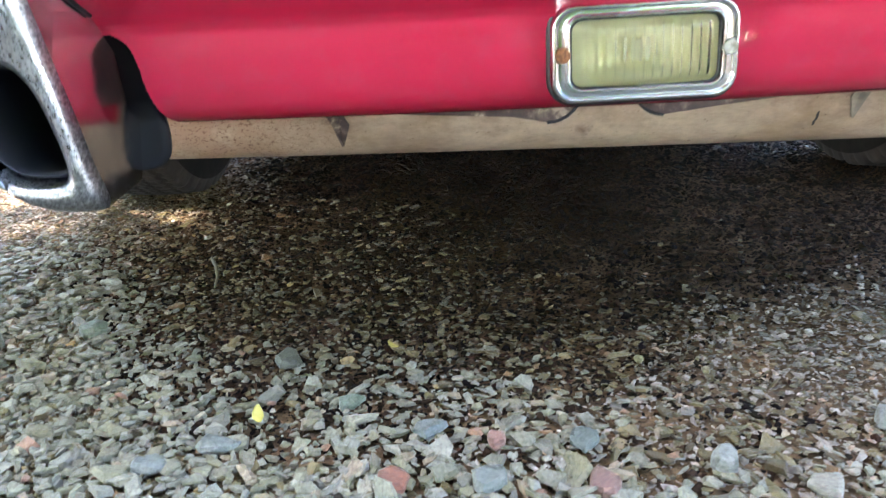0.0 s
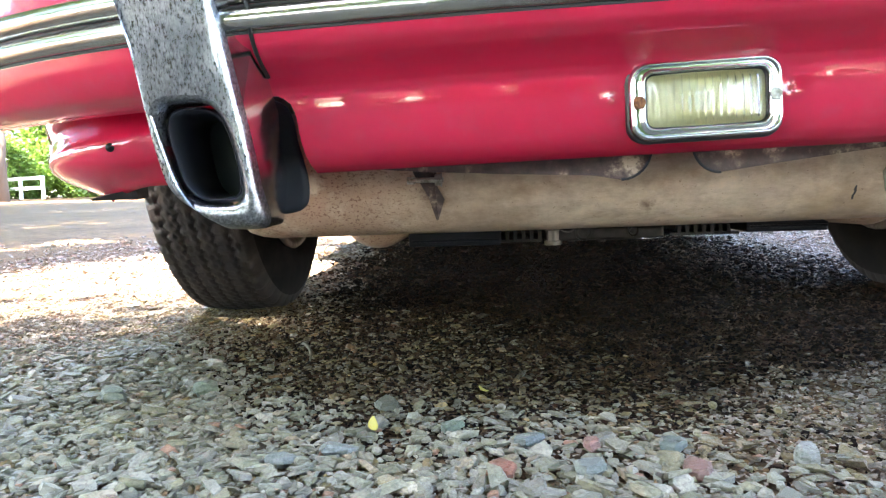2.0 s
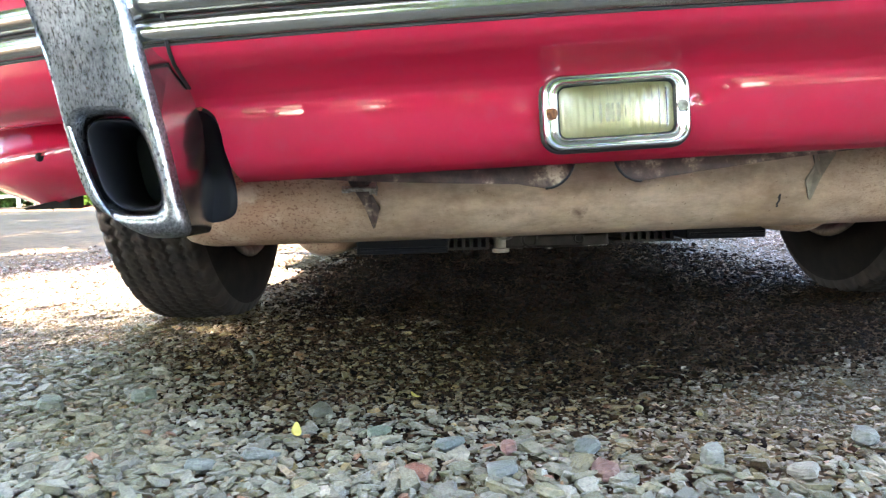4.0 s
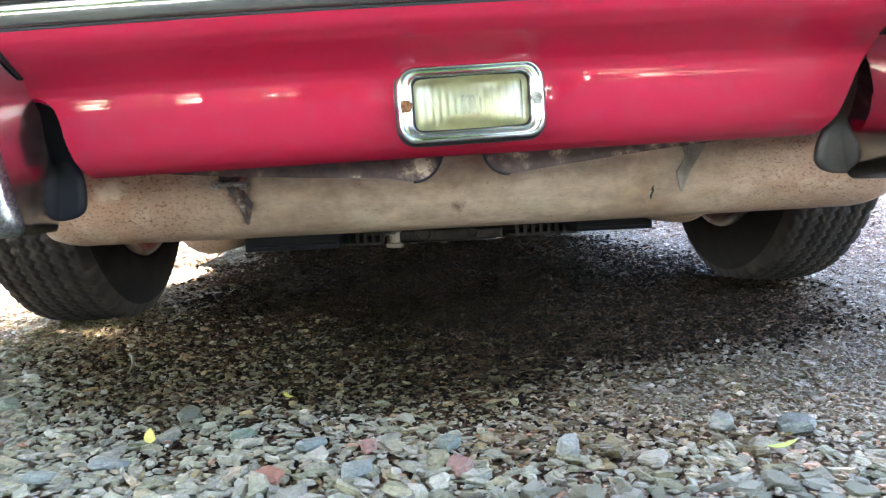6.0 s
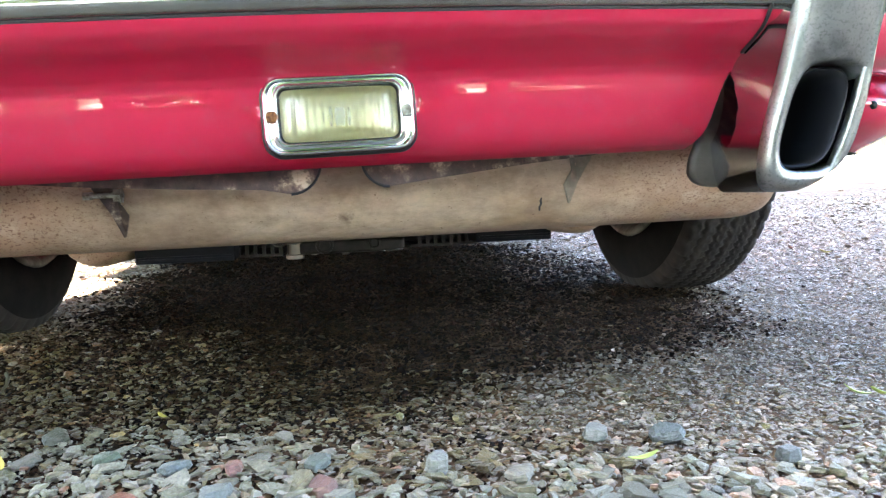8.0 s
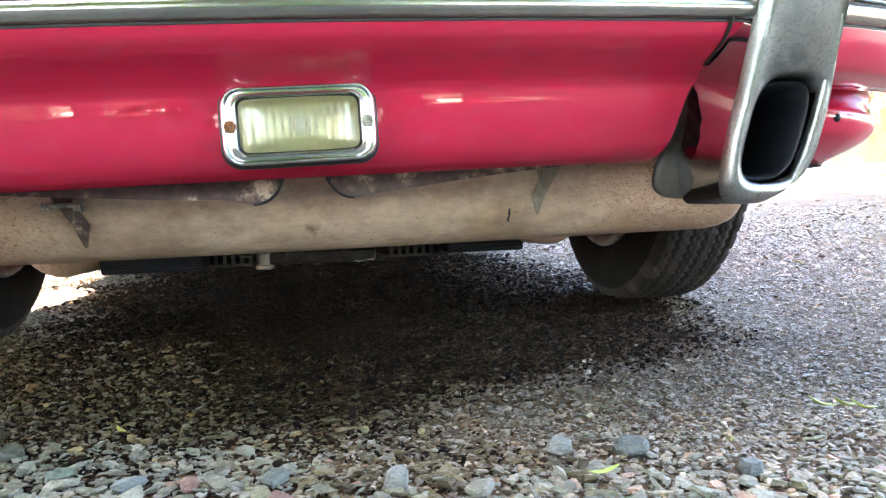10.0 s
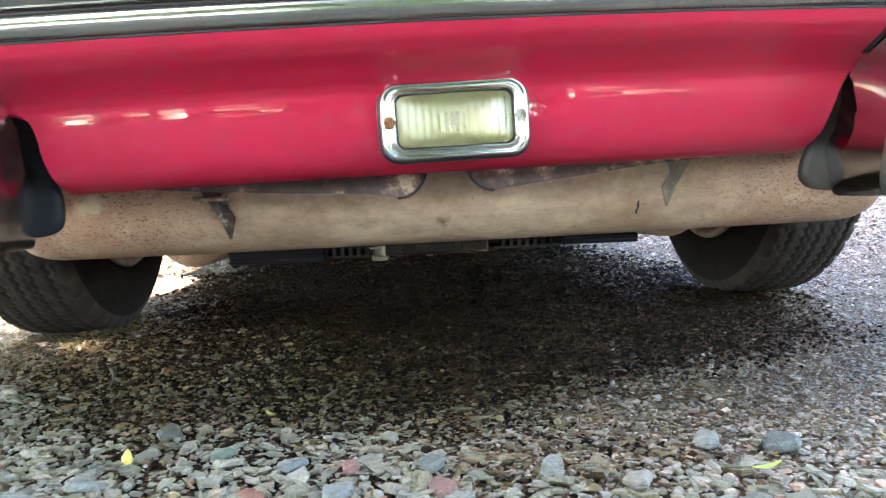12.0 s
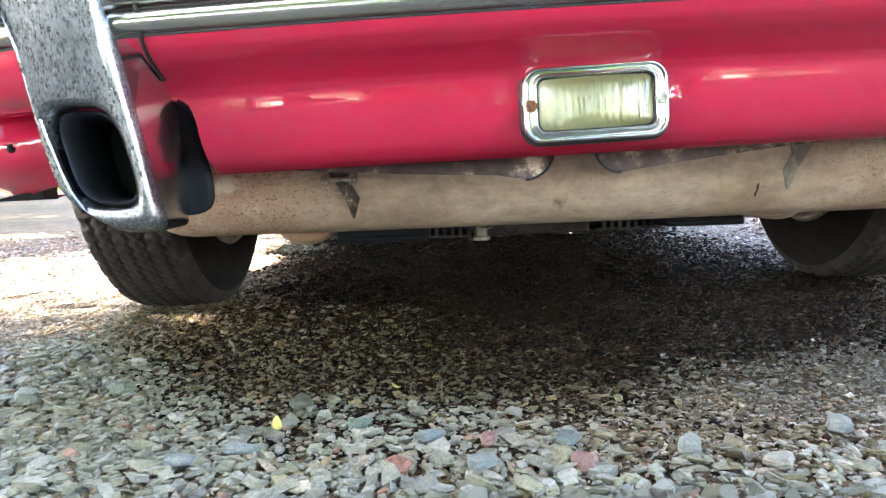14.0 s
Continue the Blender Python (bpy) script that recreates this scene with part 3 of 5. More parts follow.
tagged(car, "red vintage sports car parked on a gravel drive", "car")
car_inverse = Matrix.Translation((-XC, -1.4, 0))


def car_part(name, bm, material, label="", smooth=True, parent=None):
    """A part given in world places, hung under the car."""
    if parent is None:
        bmesh.ops.transform(bm, matrix=car_inverse, verts=bm.verts)
        return part(name, bm, material, car, label, smooth)
    bmesh.ops.transform(bm, matrix=car_inverse, verts=bm.verts)
    return part(name, bm, material, parent, label, smooth)


def lean(x):
    """The body sits a little higher on its right."""
    return 0.024 * (x - XC)


def bow(x):
    """How far the bumper bends forward away from its middle."""
    d = abs(x - XC)
    if d < 0.33:
        return 0.02 * (d / 0.33) ** 2
    e = d - 0.33
    return 0.02 + 0.121 * e + 0.9 * e * e


LAMP = Vector((0.1175, 0.4505, 0.2655))
inner_profile = along([(0.393, 0.324), (0.3965, 0.318), (0.406, 0.311), (0.421, 0.304), (0.436, 0.2975), (0.4455, 0.2920), (0.4496, 0.2872), (0.4503, 0.2820), (0.4506, 0.2765), (0.4516, 0.2695), (0.4538, 0.2615), (0.4580, 0.2515), (0.4655, 0.2410), (0.4765, 0.2335), (0.488, 0.2295)], 150)
outer_profile = along([(0.393, 0.324), (0.396, 0.313), (0.402, 0.303), (0.411, 0.294), (0.423, 0.2895), (0.436, 0.2865), (0.446, 0.286)], 150)


def bumper_point(x, y, z):
    return (x, y + bow(x), z + lean(x))


def bumper_row(x):
    d = abs(x - XC)
    w = smoothstep(0.325, 0.345, d)
    pts = []
    for (ya, za), (yb, zb) in zip(inner_profile, outer_profile):
        y, z = ya * (1 - w) + yb * w, za * (1 - w) + zb * w
        # the metal is drawn in a little beside the lamp
        y += 0.0035 * (1 - w) * math.exp(-((abs(x - LAMP.x) - 0.062) / 0.014) ** 2 - ((z - 0.276) / 0.011) ** 2)
        # towards its right end the lower face leans in more
        y += 0.065 * (1 - w) * smoothstep(0.03, 0.27, x - LAMP.x) * max(0.0, 0.2875 - z)
        pts.append(bumper_point(x, y, z))
    # rolled lip
    y, z = pts[-1][1], pts[-1][2]
    for dy, dz in ((0.003, -0.001), (0.006, 0.0005), (0.007, 0.004), (0.006, 0.012)):
        pts.append((x, y + dy, z + dz))
    # upper half above the trim
    top = [bumper_point(x, yy, zz) for yy, zz in ((0.520, 0.505), (0.460, 0.498), (0.425, 0.478), (0.405, 0.445), (0.397, 0.410), (0.394, 0.38), (0.393, 0.35))]
    return top + pts


SHIELD = {1: ((0.289, 0.003), (0.281, 0.0075), (0.272, 0.0110), (0.255, 0.0150), (0.245, 0.0168), (0.235, 0.0200), (0.228, 0.0235), (0.216, 0.0275), (0.207, 0.0280), (0.201, 0.0245), (0.1965, 0.017), (0.194, 0.004)),
          -1: ((0.289, 0.004), (0.286, 0.0105), (0.281, 0.0160), (0.272, 0.0195), (0.255, 0.0212), (0.240, 0.0235), (0.228, 0.0264), (0.216, 0.0274), (0.208, 0.0268), (0.202, 0.0245), (0.1985, 0.0195), (0.1965, 0.012), (0.196, 0.002))}
SHIELD = {side: along(edge, 36) for side, edge in SHIELD.items()}


def seat_d(z):
    """Where a guard's inner flank meets the bumper, off the car's middle."""
    return 0.3205 + 0.2 * max(0.0, z - 0.335)


def in_notch(x, z):
    """The bumper is cut away beside each guard, where a dark pipe shield shows."""
    side = 1 if x > XC else -1
    d, z = abs(x - XC), z - lean(x)
    if not 0.2 < z < 0.288:
        return False
    width = float(np.interp(z, [r[0] for r in SHIELD[side]][::-1], [r[1] for r in SHIELD[side]][::-1]))
    return seat_d(z) + 0.004 > d > seat_d(z) - width + 0.0035


bm = bmesh.new()
fine_steps = np.arange(0.2800, 0.3300, 0.0006)
sheet(bm, [bumper_row(XC + d) for d in sorted({round(float(d), 5) for d in [*np.linspace(-0.80, 0.80, 321), *fine_steps, *(-fine_steps)]})])
cut = []
for f in bm.faces:
    c = f.calc_center_median()
    if (abs(c.x - LAMP.x) < 0.048 and abs(c.z - LAMP.z) < 0.0235) or in_notch(c.x, c.z):
        cut.append(f)
bmesh.ops.delete(bm, geom=cut, context="FACES")
car_part("bumper", bm, red_paint, "glossy red painted rear bumper")


def trim_rail(name, z0, z1, depth, material, label, d0=-0.79, d1=0.79):
    bm = bmesh.new()
    rows = []
    for d in np.linspace(d0, d1, 140):
        x = XC + d
        row = []
        for k in range(11):
            a = math.pi * k / 10
            row.append(bumper_point(x, 0.3935 - depth * math.sin(a) ** 0.85, (z0 + z1) / 2 - (z1 - z0) / 2 * math.cos(a)))
        rows.append(row)
    sheet(bm, rows)
    return car_part(name, bm, material, label)


trim_rail("trim_seal", 0.3242, 0.3264, 0.0018, grey_seal, "dark seal under the bright trim")
trim_rail("trim_rail", 0.3262, 0.3425, 0.0088, trim_metal, "satin aluminium bumper trim")
trim_rail("trim_insert", 0.3425, 0.3448, 0.002, grey_seal, "dark grey rubber insert")
trim_rail("trim_rail", 0.3448, 0.364, 0.0112, trim_metal, "satin aluminium bumper trim")


def overrider(side):
    """Chromed bumper guard with the tailpipe opening in its foot."""
    def P(a, y, z):
        # a: across the face; the guard leans outwards at its top
        spread = 0.3596 + 0.177 * (z - 0.265) - (2.2 if side < 0 else 0.5) * max(0.0, 0.225 - z) ** 1.6 + 0.25 * max(0.0, z - 0.33) ** 2
        return Vector((XC + side * (spread + a), y, z + lean(XC + side * 0.35)))

    def seat_x(z):
        return XC + side * seat_d(z)

    def face_y(z):
        return 0.407 + (0.20 * (0.27 - z) if z < 0.27 else -0.12 * (z - 0.27)) - 0.02 * smoothstep(0.33, 0.40, z)

    half = lambda z: 0.0330 - 0.05 * max(0, z - 0.36) + (0.0025 * (1 - smoothstep(0.22, 0.30, z)) if side > 0 else 0.0)
    hole_z0, hole_z1, hole_w = (0.2065, 0.2795, 0.0262) if side < 0 else (0.2040, 0.2845, 0.0290)
    bm = bmesh.new()
    N = 48
    mid_z = (hole_z0 + hole_z1) / 2

    def ring(kind, grow):
        pts = []
        for k in range(N):
            t = 2 * math.pi * k / N
            c, s = math.cos(t), math.sin(t)
            e = 2.0 / (3.4 if kind == "hole" else 4.0)
            u = math.copysign(abs(c) ** e, c)
            v = math.copysign(abs(s) ** e, s)
            if kind == "hole":
                pts.append(((0.006 if side < 0 else 0.0075) + u * (hole_w + grow), mid_z + v * ((hole_z1 - hole_z0) / 2 + grow)))
            else:
                zlo, zhi = 0.1880, 0.47
                z = (zlo + zhi) / 2 + v * (zhi - zlo) / 2
                pts.append((u * half(z), z))
        return pts

    # front face as rows over height, with a crowned surface; the opening is cut between its two rings
    outer = ring("outer", 0)
    hole0, hole1 = ring("hole", 0.0), ring("hole", 0.004)

    def crown(a, z):
        return -0.006 * (1 - (a / half(z)) ** 2) if abs(a) < half(z) else 0.0

    r_back, r_side, r_edge = [], [], []
    for a, z in outer:
        zz = max(0.188, min(0.47, z))
        if zz > 0.324:
            seat = 0.400
        elif zz > 0.2295:
            seat = float(np.interp(zz, [p[1] for p in inner_profile][::-1], [p[0] for p in inner_profile][::-1])) + 0.006
        else:
            seat = 0.486
        seat += bow(XC + side * 0.33)
        b_ = P(a, seat, zz)
        if a < 0:
            b_.x += side * (a / half(zz)) * ((P(0, 0, zz).x - seat_x(zz)) * side - half(zz))
        r_back.append(b_)
        r_side.append(P(a * 1.0, face_y(zz) + 0.010, zz))
        r_edge.append(P(a * 0.94, face_y(zz) + 0.0015, zz + (mid_z + 0.05 - zz) * 0.02))
    mids = []
    for f in (0.33, 0.66):
        row = []
        for (a, z), (ha, hz) in zip(outer, hole1):
            a2, z2 = a * 0.94 * (1 - f) + ha * f, (z + (mid_z + 0.05 - z) * 0.02) * (1 - f) + hz * f
            row.append(P(a2, face_y(z2) + crown(a2, z2) * 0.8, z2))
        mids.append(row)
    r_h1 = [P(a, face_y(z) + crown(a, z) * 0.8, z) for a, z in hole1]
    r_h0 = [P(a, face_y(z) + crown(a, z) * 0.8 + 0.004, z) for a, z in hole0]
    r_in = [P(a, face_y(z) + 0.03, z) for a, z in hole0]
    sheet(bm, [r_back, r_side, r_edge, *mids, r_h1, r_h0, r_in], True)
    bmesh.ops.recalc_face_normals(bm, faces=bm.faces[:])
    face_metal = pitted_chrome if side < 0 else dull_chrome
    ob = car_part("overrider", bm, face_metal, "pitted chrome bumper guard with tailpipe opening" if side < 0 else "dulled chrome bumper guard with tailpipe opening")
    ob.data.materials.append(flank_chrome if side < 0 else dull_flank)
    ob.data.materials.append(soot)
    ob.data.materials.append(dim_chrome if side < 0 else dull_chrome)
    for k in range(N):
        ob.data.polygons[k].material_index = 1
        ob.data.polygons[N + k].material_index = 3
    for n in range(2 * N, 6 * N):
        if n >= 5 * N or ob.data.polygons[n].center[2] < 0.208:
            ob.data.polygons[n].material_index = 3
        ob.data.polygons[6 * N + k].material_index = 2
    # tailpipe inside the opening
    bm = bmesh.new()
    rows = []
    for y, grow in ((0.412, -0.004), (0.414, -0.0022), (0.425, -0.002), (0.53, -0.002), (0.53, -0.005), (0.414, -0.0055), (0.412, -0.004)):
        rows.append([P(a, y + (face_y(z) - 0.399), z) for a, z in ring("hole", grow)])
    sheet(bm, rows, True)
    vs = [bm.verts.new(P(a, 0.50, z)) for a, z in ring("hole", -0.003)]
    cap(bm, vs)
    bmesh.ops.recalc_face_normals(bm, faces=bm.faces[:])
    car_part("tailpipe", bm, soot, "sooty black tailpipe mouth", parent=ob)
    # rubber gasket on the bumper and the dark pipe shield below it
    bm = bmesh.new()
    line = []
    for z in np.linspace(0.45, 0.300, 24):
        yy = 0.3905 if z > 0.324 else float(np.interp(z, [p[1] for p in inner_profile][::-1], [p[0] for p in inner_profile][::-1]))
        x = seat_x(z) - side * 0.001
        line.append((x, yy + bow(x) - 0.001, z + lean(x)))
    tube(bm, line, 0.0016, 8)
    car_part("gasket", bm, black_rubber, "black rubber gasket", parent=ob)
    bm = bmesh.new()
    rows = []
    for z, w in SHIELD[side]:
        base_x = seat_x(z)
        front = min(0.5040, float(np.interp(z, [p[1] for p in inner_profile][::-1], [p[0] for p in inner_profile][::-1])) + bow(base_x) + 0.022)
        row = []
        for k in range(9):
            f = k / 8
            x = base_x + side * (0.034 - (w + 0.022) * f)
            row.append(Vector((x, front + 0.003 * (2 * f - 1) ** 2, z + lean(x))))
        row.append(row[-1] + Vector((side * 0.003, 0.012, 0)))
        row.append(row[0] + Vector((side * 0.002, 0.012, 0)))
        rows.append(row)
    sheet(bm, rows, True)
    bmesh.ops.recalc_face_normals(bm, faces=bm.faces[:])
    car_part("pipe_shield", bm, shield_black if side < 0 else dusty_shield, "dark rounded pipe shield", parent=ob)
    return ob


overrider(-1)
overrider(1)


# reversing lamp
def rounded_rect(w, h, r, n=6):
    pts = []
    for cx, cz, a0 in ((w / 2 - r, h / 2 - r, 0), (-w / 2 + r, h / 2 - r, 90), (-w / 2 + r, -h / 2 + r, 180), (w / 2 - r, -h / 2 + r, 270)):
        for k in range(n + 1):
            a = radians(a0 + 90 * k / n)
            pts.append((cx + r * math.cos(a), cz + r * math.sin(a)))
    return pts


lamp_pose = pose(*LAMP, 0, -2.0, 0)


def lamp_rings(spec):
    return [[lamp_pose @ Vector((a, dy - 0.004 * (1 - (2 * a / 0.115) ** 2), c)) for a, c in rounded_rect(w, h, r)] for w, h, r, dy in spec]


bm = bmesh.new()
sheet(bm, lamp_rings([(0.1105, 0.0575, 0.014, 0.009), (0.1105, 0.0575, 0.014, -0.0002), (0.1100, 0.0571, 0.0137, -0.0020), (0.1088, 0.0560, 0.0133, -0.0036), (0.1068, 0.0541, 0.0126, -0.0048), (0.1046, 0.0521, 0.0118, -0.0050), (0.1030, 0.0507, 0.0111, -0.0042), (0.1020, 0.0498, 0.0107, -0.0030), (0.1010, 0.0489, 0.0104, -0.0029), (0.0962, 0.0450, 0.0092, -0.0032), (0.0930, 0.0432, 0.0085, -0.0036), (0.0918, 0.0425, 0.0082, -0.0050), (0.0905, 0.0416, 0.0078, -0.0056), (0.0890, 0.0406, 0.0074, -0.0052), (0.0882, 0.0400, 0.0072, -0.0036)]), True)
bmesh.ops.recalc_face_normals(bm, faces=bm.faces[:])
lamp = car_part("reversing_lamp", bm, bezel_chrome, "rectangular reversing lamp with chrome bezel")
bm = bmesh.new()
sheet(bm, lamp_rings([(0.1120, 0.0596, 0.015, 0.014), (0.1140, 0.0610, 0.0155, 0.004), (0.1130, 0.0600, 0.015, 0.0015), (0.1095, 0.0565, 0.0135, 0.001)]), True)
car_part("gasket", bm, black_rubber, "dark rubber gasket", parent=lamp)
bm = bmesh.new()
sheet(bm, lamp_rings([(0.0886, 0.0404, 0.0074, 0.0006), (0.0880, 0.0398, 0.0072, -0.0034), (0.0870, 0.0390, 0.0068, -0.0036), (0.0850, 0.0374, 0.0060, -0.0008)]), True)
car_part("lens_seal", bm, black_rubber, "thin dark lens seal", parent=lamp)
bm = bmesh.new()
NX, NZ = 270, 24
front, rear = [], []
for j in range(NZ + 1):
    c = (j / NZ - 0.5) * 0.0390
    fr, rr = [], []
    for i in range(NX + 1):
        a = (i / NX - 0.5) * 0.0866
        edge = max(abs(a) / 0.0433, abs(c) / 0.0195)
        dome = -0.0035 * (1 - edge ** 6)
        rib = 0.0
        if abs(a) < 0.0385 and abs(c) < 0.0160 - 0.0014 * (a / 0.0385) ** 2:
            rib = 0.0011 * abs(math.sin(math.pi * (a + 0.0385) / 0.0055)) ** 1.3
        ab, cb = a * (1 - 0.03 * abs(c / 0.0195) ** 4), c * (1 - 0.06 * abs(a / 0.0433) ** 5)
        bulge = 0.004 * (1 - (2 * a / 0.115) ** 2)
        fr.append(lamp_pose @ Vector((ab, dome - 0.0005 - bulge, cb)))
        rr.append(lamp_pose @ Vector((ab, dome + 0.0040 - rib - bulge, cb)))
    front.append(fr)
    rear.append(rr)
a = sheet(bm, front)
b = sheet(bm, rear)
for e1, e2 in ((a[0], b[0]), (a[-1], b[-1]), ([r[0] for r in a], [r[0] for r in b]), ([r[-1] for r in a], [r[-1] for r in b])):
    for k in range(len(e1) - 1):
        bm.faces.new((e1[k], e1[k + 1], e2[k + 1], e2[k]))
bmesh.ops.recalc_face_normals(bm, faces=bm.faces[:])
lens = car_part("lens", bm, lens_glass, "clear ribbed glass lens, slightly yellowed", parent=lamp)
lens.visible_shadow = False
bm = bmesh.new()
rows = []
for w, h, dy in ((0.0925, 0.0445, 0.004), (0.088, 0.042, 0.012), (0.070, 0.034, 0.022), (0.04, 0.02, 0.029), (0.01, 0.006, 0.031)):
    rows.append([lamp_pose @ Vector((a, dy, c)) for a, c in rounded_rect(w, h, min(w, h) * 0.3)])
vs = sheet(bm, rows, True)
cap(bm, vs[-1])
car_part("lamp_reflector", bm, reflector, "bright lamp reflector", parent=lamp)
bm = bmesh.new()
bmesh.ops.create_uvsphere(bm, u_segments=14, v_segments=10, radius=0.0075, matrix=lamp_pose @ Matrix.Translation((0, 0.014, 0)))
car_part("bulb", bm, bulb_glass, "small glass bulb", parent=lamp)
for a, m_, words in ((-0.0485, rust_steel, "rusty brown screw"), (0.0485, bolt_grey, "grey steel screw")):
    bm = bmesh.new()
    bmesh.ops.create_cone(bm, cap_ends=True, segments=16, radius1=0.0047, radius2=0.0041, depth=0.003, matrix=lamp_pose @ Matrix.Translation((a, -0.0066, 0)) @ Matrix.Rotation(radians(90), 4, "X"))
    car_part("screw", bm, m_, words, False, parent=lamp)


# lower rear corners of the body, behind the bumper ends
def body_corner(side):
    out = 0.016 if side > 0 else 0.0
    bm = bmesh.new()
    rows = []
    for z in np.linspace(0.36, 0.217, 26):
        tuck = smoothstep(0.256, 0.215, z)
        w = 0.635 - 0.012 * smoothstep(0.30, 0.24, z) - 0.045 * tuck * tuck
        row = []
        for k in range(25):
            t = k / 24
            if t < 0.4:
                d, y = 0.34 + (w - 0.15 - 0.34) * t / 0.4, 0.528
            else:
                a = (t - 0.4) / 0.6 * math.pi / 2
                d, y = w - 0.15 + 0.15 * math.sin(a), 0.528 + 0.22 * (1 - math.cos(a))
            crease = 0.274 - 0.14 * (d - 0.445)
            y += 0.025 * tuck + 0.006 * smoothstep(0.29, 0.22, z) + 0.020 * smoothstep(crease - 0.004, crease + 0.024, z)
            zz = z + 0.010 * (1 - smoothstep(0.465, 0.53, d)) * tuck
            row.append((XC + side * (d + out), y, zz + lean(XC + side * d)))
        rows.append(row)
    rows.append([(x, y + 0.03, z + 0.004) for x, y, z in rows[-1]])
    sheet(bm, rows)
    bmesh.ops.recalc_face_normals(bm, faces=bm.faces[:])
    ob = car_part("body_corner", bm, red_paint, "red lower body corner with drilled hole")
    bm = bmesh.new()
    tube(bm, [Vector(row[21]) + Vector((side * 0.001, -0.001, 0)) for row in rows[:-1]], 0.0024, 8)
    car_part("rolled_edge", bm, red_paint, "rolled red panel edge", parent=ob)
    bm = bmesh.new()
    c = Vector((XC + side * (0.485 + out), 0.5325, 0.2615 + lean(XC + side * 0.485)))
    bmesh.ops.create_cone(bm, cap_ends=True, segments=20, radius1=0.0040, radius2=0.0040, depth=0.0045, matrix=Matrix.Translation(c) @ Matrix.Rotation(radians(90), 4, "X"))
    car_part("drilled_hole", bm, shield_black, "dark drilled hole", parent=ob)
    bm = bmesh.new()
    rows = []
    for k in range(12):
        t = k / 11
        x = XC + side * (0.534 - 0.5 * out - 0.045 * t)
        z = 0.2180 + 0.008 * t + lean(x)
        th = 0.0015 + 0.0085 * t
        rows.append([(x, 0.583, z), (x, 0.587, z - th), (x, 0.61, z - th), (x, 0.61, z + 0.004)])
    vs = sheet(bm, rows, True)
    cap(bm, vs[0]); cap(bm, vs[-1])
    bmesh.ops.recalc_face_normals(bm, faces=bm.faces[:])
    car_part("rubber_edge", bm, black_rubber, "black rubber edging", False, parent=ob)


body_corner(-1)
body_corner(1)

# silencer across the tail
MX, MY, MZ, MR = 0.150, 0.715, 0.228, 0.069
bm = bmesh.new()
rows = []
for d, r in ((-0.462, 0.0), (-0.462, 0.030), (-0.460, 0.052), (-0.452, 0.062), (-0.440, 0.066), (-0.425, 0.068), (-0.25, MR), (0, MR + 0.0005), (0.25, MR), (0.425, 0.068), (0.440, 0.066), (0.452, 0.062), (0.460, 0.052), (0.462, 0.030), (0.462, 0.0)):
    if r == 0.0:
        r = 0.002
    x = MX + d
    rows.append([(x, MY - r * 1.0 * math.cos(2 * math.pi * k / 48), MZ + r * math.sin(2 * math.pi * k / 48) + 0.010 * d) for k in range(48)])
sheet(bm, rows, True)
bmesh.ops.recalc_face_normals(bm, faces=bm.faces[:])
muffler = car_part("silencer", bm, beige, "beige painted silencer drum with rust specks")

for x, mir in ((-0.100, 1), (0.365, -1)):
    bm = bmesh.new()
    # bent hanger plate with a pointed tail
    pts = [(-0.020, 0.030), (0.004, 0.031), (0.009, 0.016), (0.007, 0.005), (0.016, -0.012), (0.0085, -0.033), (0.0065, -0.034), (0.000, -0.010), (-0.008, 0.005), (-0.014, 0.014)]
    if mir < 0:
        pts = [(a * 0.95, c * 0.92 + 0.003) for a, c in pts]
    y0 = MY - MR - 0.012
    gap = 0.006 if mir > 0 else 0.0005
    shell = lambda a, c, out: (x + mir * a, MY - math.sqrt((MR + gap + out) ** 2 - (0.212 + c + lean(x) - MZ) ** 2), 0.212 + c + lean(x))
    f = [bm.verts.new(shell(a, c, 0.002)) for a, c in pts]
    bk = [bm.verts.new(shell(a, c, 0.0)) for a, c in pts]
    cap(bm, f); cap(bm, bk[::-1])
    for k in range(len(pts)):
        j = (k + 1) % len(pts)
        bm.faces.new((f[k], f[j], bk[j], bk[k]))
    bmesh.ops.recalc_face_normals(bm, faces=bm.faces[:])
    car_part("hanger_strap", bm, dirty_steel if mir > 0 else dusty_steel, "bent steel silencer hanger", False, parent=muffler)
    if mir > 0:
        bm = bmesh.new()
        for dx, r, deep in ((-0.0165, 0.0042, 0.008), (0.001, 0.0026, 0.030), (0.0105, 0.0066, 0.006), (0.0140, 0.0080, 0.0012)):
            bmesh.ops.create_cone(bm, cap_ends=True, segments=6 if r > 0.003 else 12, radius1=r, radius2=r, depth=deep, matrix=Matrix.Translation((x + dx, y0 - (0.002 if dx > 0 else 0.0), 0.2145)) @ Matrix.Rotation(radians(90), 4, "Y"))
        car_part("bolt", bm, bolt_grey, "grey steel bolt and nut", False, parent=muffler)

bm = bmesh.new()
def on_drum(x, z, proud):
    return (x, MY - math.sqrt((MR + proud) ** 2 - (z - MZ - 0.010 * (x - MX)) ** 2), z)


for proud in (0.0012, -0.004):
    rows = [[on_drum(x, z, proud) for x in (0.3263 + 0.0006 * math.sin(z * 900), 0.3287 + 0.0005 * math.sin(z * 700))] for z in np.linspace(0.183, 0.197, 8)]
    sheet(bm, rows)
car_part("slot", bm, soot, "dark rust slot", False, parent=muffler)

